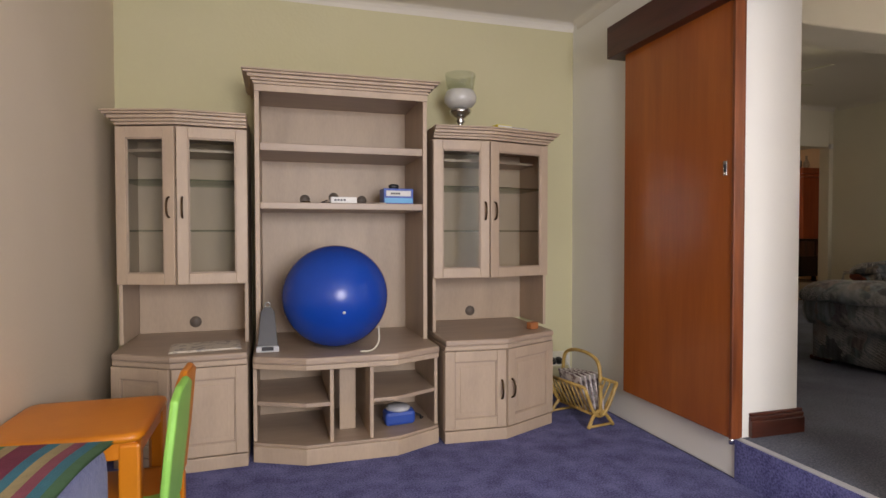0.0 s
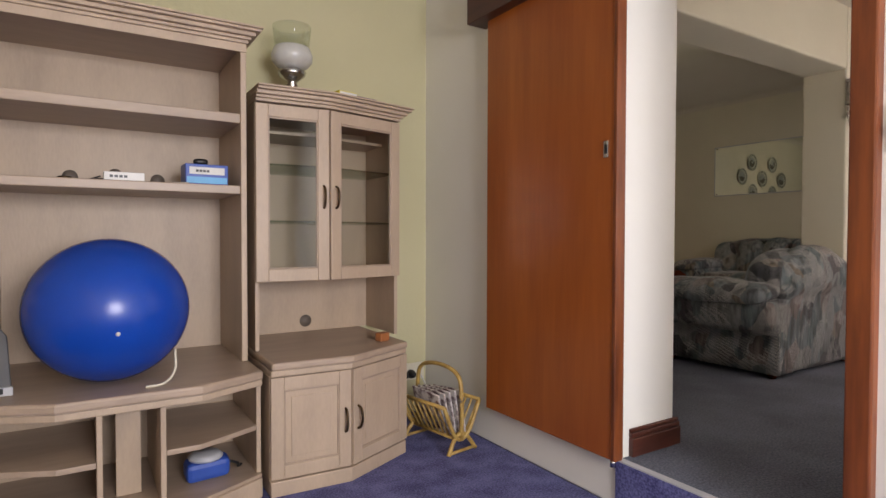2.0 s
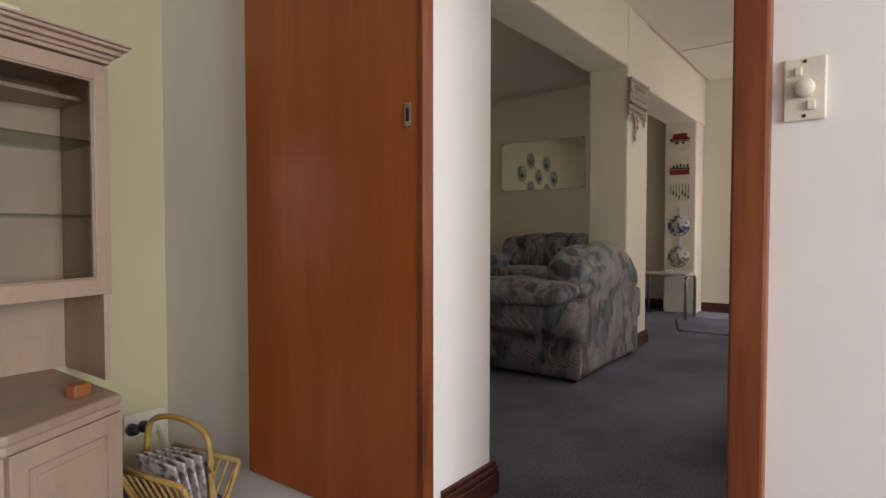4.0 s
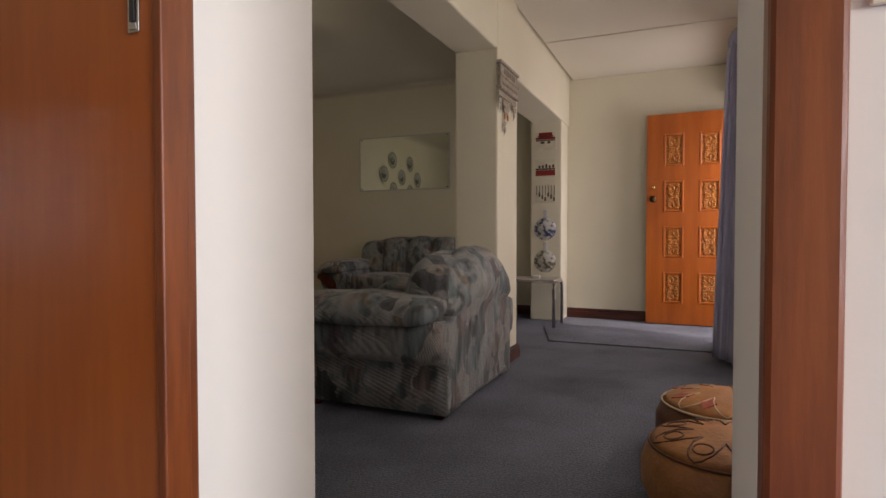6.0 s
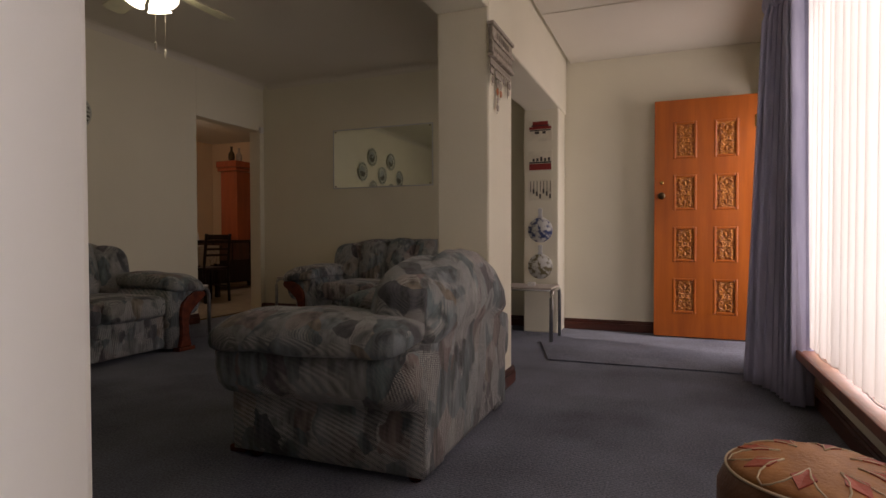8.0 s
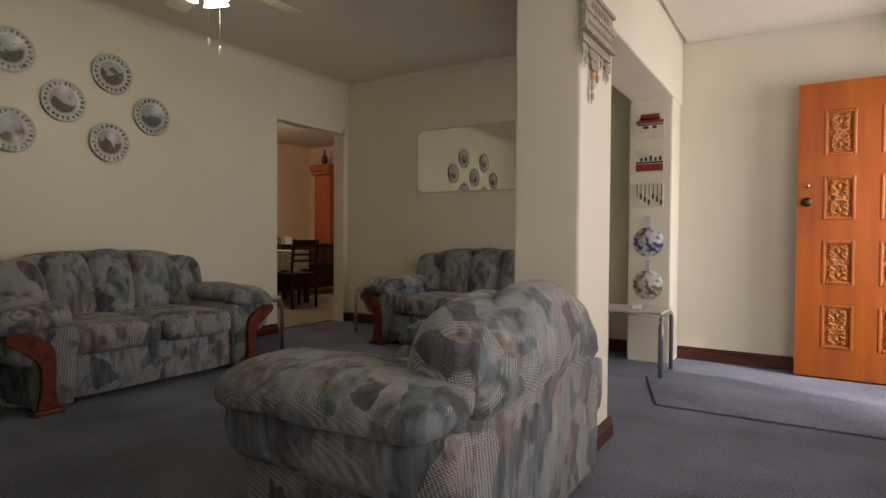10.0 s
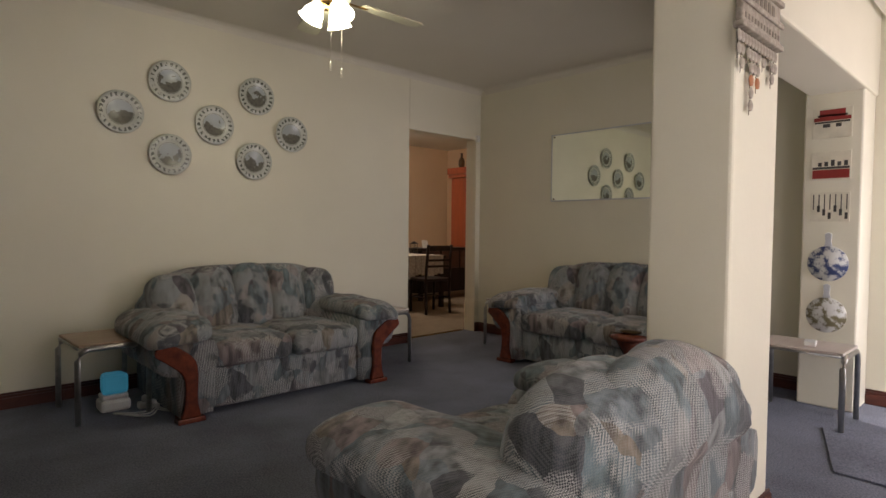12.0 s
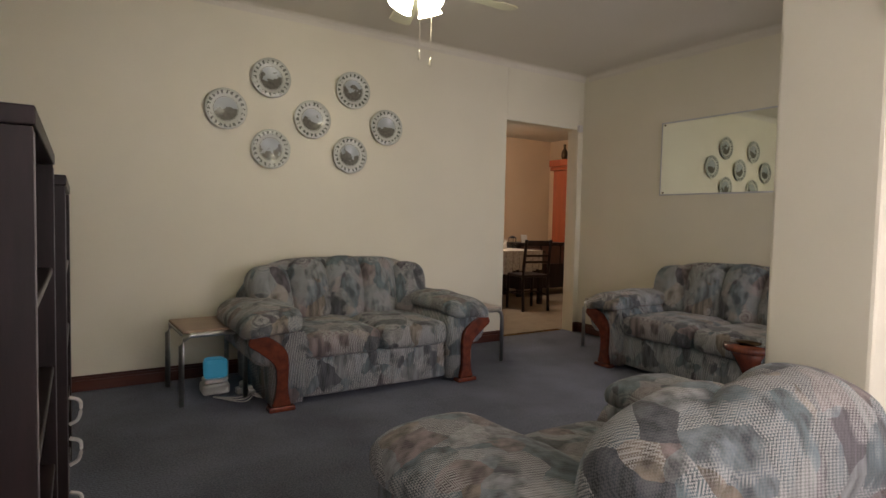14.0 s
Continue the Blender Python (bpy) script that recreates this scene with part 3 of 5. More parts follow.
# window wall with the long window and the front doorway
setting(boxes("wall_window", [(WX1, 2.62, WY - 0.2, WY, 0, HC), (2.62, 5.75, WY - 0.2, WY, 0, 0.46), (2.62, 5.75, WY - 0.2, WY, 2.42, HC), (5.75, 6.42, WY - 0.2, WY, 0, HC), (6.42, 7.30, WY - 0.2, WY, 2.26, HC), (7.30, FX, WY - 0.2, WY, 0, HC)], M_WALL, bevel=0), "cream wall under and round the long window", "wall")
win = boxes("window_hall", [(2.62, 5.75, 0.68, 0.72, 0.46, 0.51), (2.62, 5.75, 0.68, 0.72, 2.37, 2.42)] + [(x, x + 0.05, 0.68, 0.72, 0.51, 2.37) for x in (2.62, 3.65, 4.67, 5.70)], M_WHITE)
setting(win, "white framed long window", "window")
setting(boxes("door_frame", [(6.37, 6.42, 0.68, 0.90, UF, 2.31), (7.30, 7.34, 0.68, 0.90, UF, 2.31), (6.37, 7.34, 0.68, 0.90, 2.26, 2.31)], M_FRAME), "brown timber door frame", "door frame")
sill = setting(box("window_sill", 2.50, 5.80, 0.72, WY + 0.10, 0.462, 0.478, M_TILE, bevel=0.004), "sill of reddish-brown tiles", "sill")
setting(box("trim_sill_edge", 2.50, 5.80, WY + 0.100, WY + 0.118, 0.44, 0.482, M_FRAME, bevel=0.004), "dark timber edge of the sill", "trim")
setting(box("ground", -60, 80, -80, 80, -0.5, -0.21, M_SOIL, bevel=0), "pale paved yard outside", "ground")
# added wall beyond the windows, never in view
setting(box("wall_yard_unseen", -6, 16, -7.2, -7.0, 0, 1.9, M_CEIL, bevel=0.01), "pale wall added outside, out of view", "wall")
# dining room shell
setting(boxes("wall_dining", [(4.75, 4.9, PY + 0.15, 9.9, 0, LC), (10.45, 10.6, PY + 0.15, 9.9, 0, LC), (4.9, 10.45, 9.75, 9.9, 0, LC), (FX + 0.15, 10.45, PY + 0.0, PY + 0.15, 0, LC)], M_PEACH, bevel=0), "peach painted walls of the dining room", "wall")
setting(box("ceiling_dining", 4.75, 10.6, PY + 0.15, 9.9, LC, LC + 0.1, M_CEIL, bevel=0), "cream dining room ceiling", "ceiling")


def skirting(name, runs, h=0.10, d=0.02):
    """Moulded skirting along runs (x0, x1, y0, y1) with the outward normal."""
    bm = bmesh.new()
    for x0, x1, y0, y1, nx, ny in runs:
        for z0, z1, dd in ((UF + 0.001, UF + h * 0.68, d), (UF + h * 0.68, UF + h * 0.86, d * 0.75), (UF + h * 0.86, UF + h, d * 0.45)):
            if ny:
                add_box(bm, x0, x1, min(y0, y0 + ny * dd), max(y0, y0 + ny * dd), z0, z1)
            else:
                add_box(bm, min(x0, x0 + nx * dd), max(x0, x0 + nx * dd), y0, y1, z0, z1)
    return setting(finish(name, bm, M_SKIRT, bevel=0.004), "dark stained timber skirting", "skirting")

skirting("baseboard_opening", [(2.05, WX1 + 0.02, OY1, OY1, 0, -1), (WX1, WX1, OY1, PY, 1, 0), (2.05, WX1, OY0, OY0, 0, 1)], 0.11, 0.024)
skirting("baseboard_lounge", [(WX1, 6.38, PY, PY, 0, -1), (7.33, FX, PY, PY, 0, -1), (FX, FX, 2.82, PY, -1, 0)])
skirting("baseboard_pillar", [(4.82, 5.29, 2.445, 2.445, 0, -1), (4.82, 4.82, 2.425, 2.74, -1, 0), (5.27, 5.27, 2.445, 2.74, 1, 0)])
skirting("baseboard_hall", [(FX, FX, WY, 2.50, -1, 0), (WX1, 6.37, WY, WY, 0, 1)])
setting(boxes("trim_jamb", [(WX0 - 0.01, 2.012, OY1 - 0.008, OY1 + 0.02, UF, 2.26), (WX0 - 0.035, 2.03, OY0 - 0.065, OY0 - 0.001, UF - 0.15, 2.26)], M_FRAME, bevel=0.006), "varnished brown timber jambs of the opening", "door frame")
setting(box("trim_pelmet", 1.865, WX0 - 0.001, 0.95, 2.905, 2.105, 2.285, M_PELMET, bevel=0.004), "dark timber pelmet over the sliding door", "pelmet")
setting(box("trim_threshold", 6.38, 7.28, PY + 0.12, PY + 0.17, UF + 0.001, UF + 0.007, M_BRASS, bevel=0.002), "carpet strip in the doorway", "trim")

# ---- study things ----
door = thing("sliding_door", pose(1.945, 2.415, UF + 0.016), "orange-brown varnished sliding door hanging half open", "door")
box("panel", -0.022, 0.022, -0.40, 0.395, 0, 1.93, M_SLIDE, door, 0.004)
box("edge_strip", -0.027, 0.02, -0.418, -0.401, 0, 1.93, M_FRAME, door, 0.003)
h = boxes("handle", [(-0.026, -0.0225, -0.374, -0.352, 1.152, 1.216), (-0.028, -0.0265, -0.371, -0.355, 1.156, 1.165), (-0.028, -0.0265, -0.371, -0.355, 1.203, 1.212)], M_CHROME, door, 0.001)
tagged(h, "chrome recessed pull")
# black slab stands in for the shade inside the pull; no hollow is cut
box("handle_recess_shade", -0.0285, -0.0268, -0.368, -0.358, 1.167, 1.201, M_BLACK, door, 0.001)
lathe("floor_guide", [(0.012, -0.03), (0.012, 0.0)], M_CHROME, door, 10, pose(0, -0.39, 0))

switch = thing("dimmer_switch", pose(WX0, 1.137, 1.33), "ivory dimmer plate with round knob and toggles", "switch")
box("plate", -0.008, 0, -0.034, 0.034, -0.058, 0.058, M_IVORY, switch, 0.003)
lathe("knob", [(0.017, 0), (0.017, 0.014), (0.014, 0.018)], M_IVORY, switch, 20, pose(-0.008, 0, 0.0, 0, -90, 0))
each("toggle", [(-0.014, -0.008, 0.004, 0.016, 0.024, 0.04), (-0.014, -0.008, -0.018, -0.004, -0.04, -0.022)], M_IVORY, switch, 0.002)
each("screw", [(-0.0095, -0.008, -0.003, 0.003, 0.047, 0.053), (-0.0095, -0.008, -0.003, 0.003, -0.053, -0.047)], M_BRONZE, switch, 0.001)

BY = 3.505  # back of the wall units


def bow_handle(parent, m, length=0.10):
    pts = [(0, 0, -length / 2), (0, -0.018, -length * 0.38), (0, -0.026, 0), (0, -0.018, length * 0.38), (0, 0, length / 2)]
    h = tube("handle", curve_pts(pts, 5), 0.0055, M_BRONZE, parent, 8, at=m)
    return tagged(h, "dark bronze bow handle")


def cornice_steps(parent, line, z0, z1, x_close0, x_close1, side=(1, 1), back=BY):
    """Stepped crown moulding following a plan line of the front."""
    n = 5
    for k in range(n):
        d = (0.006, 0.016, 0.032, 0.05, 0.058)[k]
        za, zb = z0 + (z1 - z0) * (0, .22, .42, .68, .86)[k], z0 + (z1 - z0) * (.22, .42, .68, .86, 1.0)[k]
        pl = [(x, y - d) for x, y in line]
        pl[0] = (pl[0][0] - d * side[0], pl[0][1])
        pl[-1] = (pl[-1][0] + d * side[1], pl[-1][1])
        prism("crown", pl + [(pl[-1][0], back), (pl[0][0], back)], za, zb - 0.0008, M_OAK, parent, 0.003)


def leaf(parent, a, b, z0, z1, glazed, handle_at=None):
    """A framed cabinet door between the plan points a and b, its face towards -y."""
    dx, dy = b[0] - a[0], b[1] - a[1]
    w = math.hypot(dx, dy)
    m = pose(a[0], a[1], 0, 0, 0, math.degrees(math.atan2(dy, dx)))
    d = new("door")
    d.parent = parent
    d.matrix_basis = m
    st = 0.055
    g = 0.002
    boxes("frame", [(g, st, -0.02, 0, z0, z1), (w - st, w - g, -0.02, 0, z0, z1), (st, w - st, -0.02, 0, z0, z0 + st), (st, w - st, -0.02, 0, z1 - st, z1)], M_OAK, d, 0.003)
    boxes("bead", [(st, st + 0.007, -0.016, -0.004, z0 + st, z1 - st), (w - st - 0.007, w - st, -0.016, -0.004, z0 + st, z1 - st), (st, w - st, -0.016, -0.004, z0 + st, z0 + st + 0.007), (st, w - st, -0.016, -0.004, z1 - st - 0.007, z1 - st)], M_OAK_FLAT, d, 0.002)
    if glazed:
        p = box("pane", st, w - st, -0.011, -0.007, z0 + st, z1 - st, M_GLASS, d, 0)
        p.visible_shadow = False
    else:
        box("field", st, w - st, -0.010, -0.003, z0 + st, z1 - st, M_OAK, d, 0)
        boxes("raised_field", [(st + 0.03, w - st - 0.03, -0.014, -0.010, z0 + st + 0.03, z1 - st - 0.03)], M_OAK, d, 0.004)
    if handle_at:
        side, hz = handle_at
        bow_handle(d, pose(st * 0.5 if side < 0 else w - st * 0.5, -0.021, hz))
    return d


def display_unit(name, x0, flip, label, W=0.69, E=0.052):
    """A display cabinet 0.70 m wide whose outer half is splayed back. flip: the splay is on the left."""
    u = thing(name, pose(0, 0, 0), label, "cabinet", "wall units along the study wall")
    X = (lambda v: x0 + W - v) if flip else (lambda v: x0 + v)

    def plan(*p):
        q = [(X(v), y) for v, y in p]
        return q[::-1] if flip else q
    low = plan((0.0, 2.815), (0.34, 2.795) if W > 0.65 else (0.33, 2.80), (W, 2.96))
    up = plan((0.005, 3.055), (0.335, 3.035), (W + E, 3.13))
    def closed(l):
        return l + [(l[-1][0], BY), (l[0][0], BY)]
    prism("plinth", closed(low), 0, 0.062, M_OAK, u, 0.004)
    inner = [(x, y + 0.022) for x, y in low]
    prism("lower_body", closed(inner), 0.0625, 0.485, M_OAK, u, 0.002)
    leaf(u, inner[0], inner[1], 0.068, 0.482, False, (1, 0.27))
    leaf(u, inner[1], inner[2], 0.068, 0.482, False, (-1, 0.27))
    prism("ledge", closed([(x, y - 0.004) for x, y in low]), 0.4855, 0.512, M_OAK, u, 0.006)
    prism("ledge_top", closed([(x, y - 0.018) for x, y in low]), 0.5125, 0.545, M_OAK_FLAT, u, 0.01)
    # upper carcase
    xa, xb = min(X(0.005), X(W + E)), max(X(0.005), X(W + E))
    box("back", xa + 0.02, xb - 0.02, BY - 0.012, BY, 0.5455, 1.630, M_OAK, u, 0)
    ya, yb = (up[0][1], up[2][1])
    box("side", xa, xa + 0.018, ya + 0.02, BY, 0.5455, 1.630, M_OAK, u, 0.002)
    box("side", xb - 0.018, xb, yb + 0.02, BY, 0.5455, 1.630, M_OAK, u, 0.002)
    ins = [(min(max(x, xa + 0.019), xb - 0.019), y + 0.022) for x, y in up]
    prism("cabinet_floor", closed(ins), 0.852, 0.872, M_OAK_FLAT, u, 0.002)
    prism("top", closed(ins), 1.612, 1.632, M_OAK_FLAT, u, 0.002)
    for zz in (1.112, 1.365):
        s = prism("glass_shelf", closed([(x, y + 0.02) for x, y in ins]), zz, zz + 0.008, M_SHELFGLASS, u, 0)
        s.visible_shadow = False
    prism("rail_shelf", closed([(x, y + 0.14) for x, y in ins]), 1.525, 1.540, M_OAK_FLAT, u, 0.002)
    f = [(x, y + 0.021) for x, y in up]
    leaf(u, f[0], f[1], 0.849, 1.627, True, (1, 1.23))
    leaf(u, f[1], f[2], 0.849, 1.627, True, (-1, 1.23))
    cornice_steps(u, up, 1.634, 1.700, xa, xb, (0, 1) if not flip else (1, 0))
    # cable hole
    lathe("cable_hole", [(0.032, 0), (0.032, 0.0015)], M_BROWNCAP, u, 20, pose(X(0.37 if W > 0.65 else 0.31), BY - 0.0125, 0.60, 90, 0, 0))
    return u


display_unit("display_cabinet", 0.862, False, "limed oak display cabinet with glazed doors above a ledge")
display_unit("display_cabinet", -0.715, True, "limed oak display cabinet with glazed doors above a ledge", 0.605, 0.012)

cu = thing("media_cabinet", pose(0, 0, 0), "limed oak open media unit with bowed base and shelves", "cabinet", "wall units along the study wall")
CX0, CX1 = -0.088, 0.838
lowc = [(CX0, 2.85), (0.155, 2.735), (0.595, 2.735), (CX1, 2.85)]
def cclosed(d=0.0, b=BY):
    return [(x, y + d) for x, y in lowc] + [(CX1, b), (CX0, b)]
prism("plinth", cclosed(), 0, 0.078, M_OAK, cu, 0.004)
prism("base_board", cclosed(0.012), 0.0785, 0.092, M_OAK_FLAT, cu, 0.002)
prism("ledge", cclosed(-0.004), 0.452, 0.478, M_OAK, cu, 0.005)
prism("ledge_top", cclosed(-0.018), 0.4785, 0.515, M_OAK_FLAT, cu, 0.01)
each("side", [(CX0, CX0 + 0.018, 2.875, BY, 0.0925, 0.4515), (CX1 - 0.018, CX1, 2.875, BY, 0.0925, 0.4515)], M_OAK, cu, 0.002)
box("back", CX0 + 0.02, CX1 - 0.02, 3.30, 3.312, 0.0925, 0.4515, M_OAK, cu, 0)
for xd in (0.268, 0.462):
    box("divider", xd, xd + 0.018, 2.765, 3.299, 0.0925, 0.4515, M_OAK, cu, 0.002)
box("centre_panel", 0.33, 0.412, 2.93, 2.945, 0.0925, 0.4515, M_OAK, cu, 0.002)
prism("shelf", [(CX0 + 0.019, 2.872), (0.155, 2.765), (0.267, 2.765), (0.267, 3.299), (CX0 + 0.019, 3.299)], 0.268, 0.288, M_OAK_FLAT, cu, 0.003)
prism("shelf", [(0.481, 2.765), (0.595, 2.765), (CX1 - 0.019, 2.872), (CX1 - 0.019, 3.299), (0.481, 3.299)], 0.268, 0.288, M_OAK_FLAT, cu, 0.003)
YF = 3.045
each("side", [(CX0 + 0.01, CX0 + 0.034, YF, BY, 0.5155, 1.845), (CX1 - 0.034, CX1 - 0.01, YF, BY, 0.5155, 1.845)], M_OAK, cu, 0.003)
box("back", CX0 + 0.035, CX1 - 0.035, BY - 0.012, BY, 0.5155, 1.86, M_OAK, cu, 0)
for z0, z1 in ((1.228, 1.264), (1.527, 1.568)):
    box("shelf", CX0 + 0.035, CX1 - 0.035, YF + 0.004, BY - 0.013, z0, z1, M_OAK_FLAT, cu, 0.004)
box("top", CX0 + 0.01, CX1 - 0.01, YF, BY, 1.8455, 1.860, M_OAK_FLAT, cu, 0.002)
box("fascia", CX0 + 0.01, CX1 - 0.01, YF - 0.008, YF - 0.0005, 1.825, 1.860, M_OAK, cu, 0.002)
cornice_steps(cu, [(CX0 + 0.01, YF - 0.01), (CX1 - 0.01, YF - 0.01)], 1.8605, 1.927, 0, 0)
for hx, hz in ((0.19, 1.60), (0.19, 1.305), (0.36, 1.32), (0.53, 1.305)):
    lathe("cable_hole", [(0.03, 0), (0.03, 0.0015)], M_BROWNCAP, cu, 18, pose(hx, BY - 0.0125, hz, 90, 0, 0))

# exercise ball
bm = bmesh.new()
add_pillow(bm, 0, 0, 0, 0.27, 0.27, 0.262, 1, 1, 48, 28)
ball = thing("exercise_ball", pose(0.318, 2.985, 0.778), "large shiny blue rubber exercise ball", "ball")
finish("skin", bm, M_BALL, ball, smooth=True)
bm = bmesh.new()
for rr in (0.03, 0.055, 0.08, 0.105, 0.13):
    add_tube(bm, [(rr * math.cos(a), rr * math.sin(a), math.sqrt(max(0.0, 1 - (rr / 0.2705) ** 2)) * 0.2625) for a in np.linspace(0, 2 * math.pi, 36, endpoint=False)], 0.0012, 5, True)
finish("moulded_ring", bm, M_BALL, ball, smooth=True, at=pose(0, 0, 0, 78, 0, 4))
lathe("valve_plug", [(0.008, 0), (0.007, 0.004), (0.002, 0.005)], M_WHITE, ball, 12, pose(0.015, -0.262, -0.055, 100, 0, 4))
tube("valve_cord", curve_pts([(0.10, -0.20, -0.258), (0.16, -0.19, -0.255), (0.20, -0.15, -0.22), (0.205, -0.12, -0.15)], 6), 0.005, M_IVORY, ball, 6)

gad = thing("desk_thermometer", pose(-0.02, 2.93, 0.516), "grey metal desk ornament with dials", "ornament")
prism("body", [(-0.055, -0.02), (0.055, -0.02), (0.045, 0.045), (-0.045, 0.045)], 0, 0.03, M_GREYMETAL, gad, 0.004)
prism("stand", [(-0.05, 0.0), (0.05, 0.0), (0.034, 0.185), (0.018, 0.21), (-0.018, 0.21), (-0.034, 0.185)], 0, 0.012, M_GUNMETAL, gad, 0.004, at=pose(0, 0.0, 0.012, 72, 0, 0))
for k in range(4):
    tube("dial", [(0.024 * math.cos(a), 0.016 * math.sin(a), 0) for a in np.linspace(0, 2 * math.pi, 18, endpoint=False)], 0.0035, M_STEEL, gad, 6, True, pose(0, 0.006 + 0.013 * k, 0.055 + 0.038 * k, 72, 0, 0))
box("display", -0.028, 0.028, -0.0225, -0.0195, 0.008, 0.028, M_BLACK, gad, 0.002)
tube("ring", [(0.013 * math.cos(a), 0, 0.225 + 0.013 * math.sin(a)) for a in np.linspace(0, 2 * math.pi, 16, endpoint=False)], 0.003, M_STEEL, gad, 6, True, pose(0, 0.06, 0))

bx = thing("blue_box", pose(0.68, 3.17, 1.2645, 0, 0, 2), "small blue and white printed carton", "box")
box("carton", -0.085, 0.085, -0.055, 0.055, 0, 0.088, M_BLUEBOX, bx, 0.003)
boxes("label", [(-0.07, 0.07, -0.0575, -0.0556, 0.045, 0.075)], M_WHITE, bx, 0)
boxes("band", [(-0.08, 0.08, -0.0573, -0.0557, 0.008, 0.034)], M_SKYBOX, bx, 0)
boxes("mark", [(-0.045 + 0.014 * k, -0.034 + 0.014 * k, -0.0588, -0.0576, 0.054, 0.064) for k in range(4)], M_BLACK, bx, 0)
wc = thing("small_camera", pose(0.665, 3.17, 1.3532), "small black gadget lying on the carton", "gadget")
bm = bmesh.new(); add_pillow(bm, 0, 0, 0.014, 0.03, 0.02, 0.014, 0.7, 0.8, 16, 10)
finish("body", bm, M_BLACK, wc, smooth=True)
wb = thing("white_box", pose(0.375, 3.12, 1.2645), "flat white carton with dark print", "box")
box("carton", -0.07, 0.07, -0.035, 0.035, 0, 0.034, M_WHITE, wb, 0.002)
boxes("mark", [(-0.05 + 0.016 * k, -0.038 + 0.016 * k, -0.0365, -0.0353, 0.012, 0.022) for k in range(4)], M_BLACK, wb, 0)
tube("cord", curve_pts([(-0.06, -0.03, 0.004), (-0.10, -0.02, 0.004), (-0.115, 0.01, 0.004), (-0.08, 0.04, 0.02)], 5), 0.003, M_BLACK, wb, 6)
pk = thing("puck", pose(0.18, 3.13, 1.2645), "small dark round disc", "disc")
lathe("body", [(0.022, 0), (0.026, 0.006), (0.02, 0.011)], M_BRONZE, pk, 18)
card = thing("card", pose(0.575, 3.1, 1.2645), "small grey card lying flat", "card")
box("body", -0.03, 0.03, -0.02, 0.02, 0, 0.006, M_CLAY, card, 0.001)

lamp = thing("hurricane_lamp", pose(1.095, 3.27, 1.7005) @ Matrix.Scale(1.22, 4), "chrome based lamp with clear and frosted glass chimney", "lamp")
prism("foot", [(-0.062, -0.062), (0.062, -0.062), (0.062, 0.062), (-0.062, 0.062)], 0, 0.012, M_CHROME, lamp, 0.004)
lathe("stem", [(0.05, 0.0125), (0.03, 0.02), (0.014, 0.035), (0.012, 0.05), (0.024, 0.06), (0.016, 0.072), (0.03, 0.085), (0.05, 0.10), (0.055, 0.115), (0.04, 0.125)], M_CHROME, lamp, 24)
lathe("shade", [(0.03, 0.1255), (0.06, 0.135), (0.078, 0.155), (0.08, 0.18), (0.07, 0.205), (0.066, 0.21)], M_SHADE, lamp, 28)
lathe("chimney", [(0.066, 0.2105), (0.07, 0.24), (0.075, 0.29), (0.074, 0.293), (0.07, 0.26), (0.06, 0.2115)], M_GLASS, lamp, 28)

for px, py, w, mt, nm in ((1.27, 3.055, 0.10, M_YELLOW, "yellow booklet lying flat"), (1.385, 3.115, 0.13, M_PURPLE, "dark purple packet lying flat")):
    o = thing("booklet", pose(px, py, 1.7005, 0, 0, 12), nm, "booklet")
    box("cover", -w / 2, w / 2, -0.04, 0.04, 0, 0.018, mt, o, 0.002)
    box("pages", -w / 2 + 0.004, w / 2 - 0.004, -0.0425, -0.0402, 0.004, 0.014, M_WHITE, o, 0)
o = thing("wooden_block", pose(1.455, 3.02, 0.5455, 0, 0, 20), "little orange wooden block", "block")
prism("body", [(-0.03, -0.02), (0.03, -0.02), (0.03, 0.02), (0.0, 0.03), (-0.03, 0.02)], 0, 0.04, M_TERRACOTTA, o, 0.005)
o = thing("newspaper", pose(-0.31, 2.98, 0.5455, 0, 0, 6), "folded newspaper lying on the ledge", "newspaper")
boxes("sheet", [(-0.16, 0.16, -0.11, 0.11, 0, 0.004), (-0.15, 0.155, -0.105, 0.112, 0.0042, 0.008)], M_PRINT, o, 0.001)
o = thing("scale", pose(0.64, 2.95, 0.0925, 0, 0, 8), "blue bag with a round steel lid", "gadget")
prism("bag", [(-0.085, -0.05), (0.08, -0.055), (0.095, 0.03), (0.06, 0.06), (-0.07, 0.06)], 0, 0.075, M_BLUEBOX, o, 0.02)
lathe("lid", [(0.062, 0.0752), (0.066, 0.085), (0.05, 0.098), (0.0, 0.10)], M_GREYMETAL, o, 24)
tube("strap", curve_pts([(0.085, -0.03, 0.05), (0.12, -0.02, 0.03), (0.13, 0.0, 0.01), (0.15, 0.02, 0.006)], 5), 0.006, M_BLACK, o, 6)
o = thing("coat_clip", pose(-0.33, 3.12, 1.701), "small dark thing on the cabinet top", "clutter")
tube("wire", curve_pts([(-0.07, 0, 0.004), (-0.03, 0, 0.01), (0.0, 0.01, 0.004), (0.04, 0, 0.012), (0.07, 0, 0.004)], 5), 0.004, M_BLACK, o, 6)

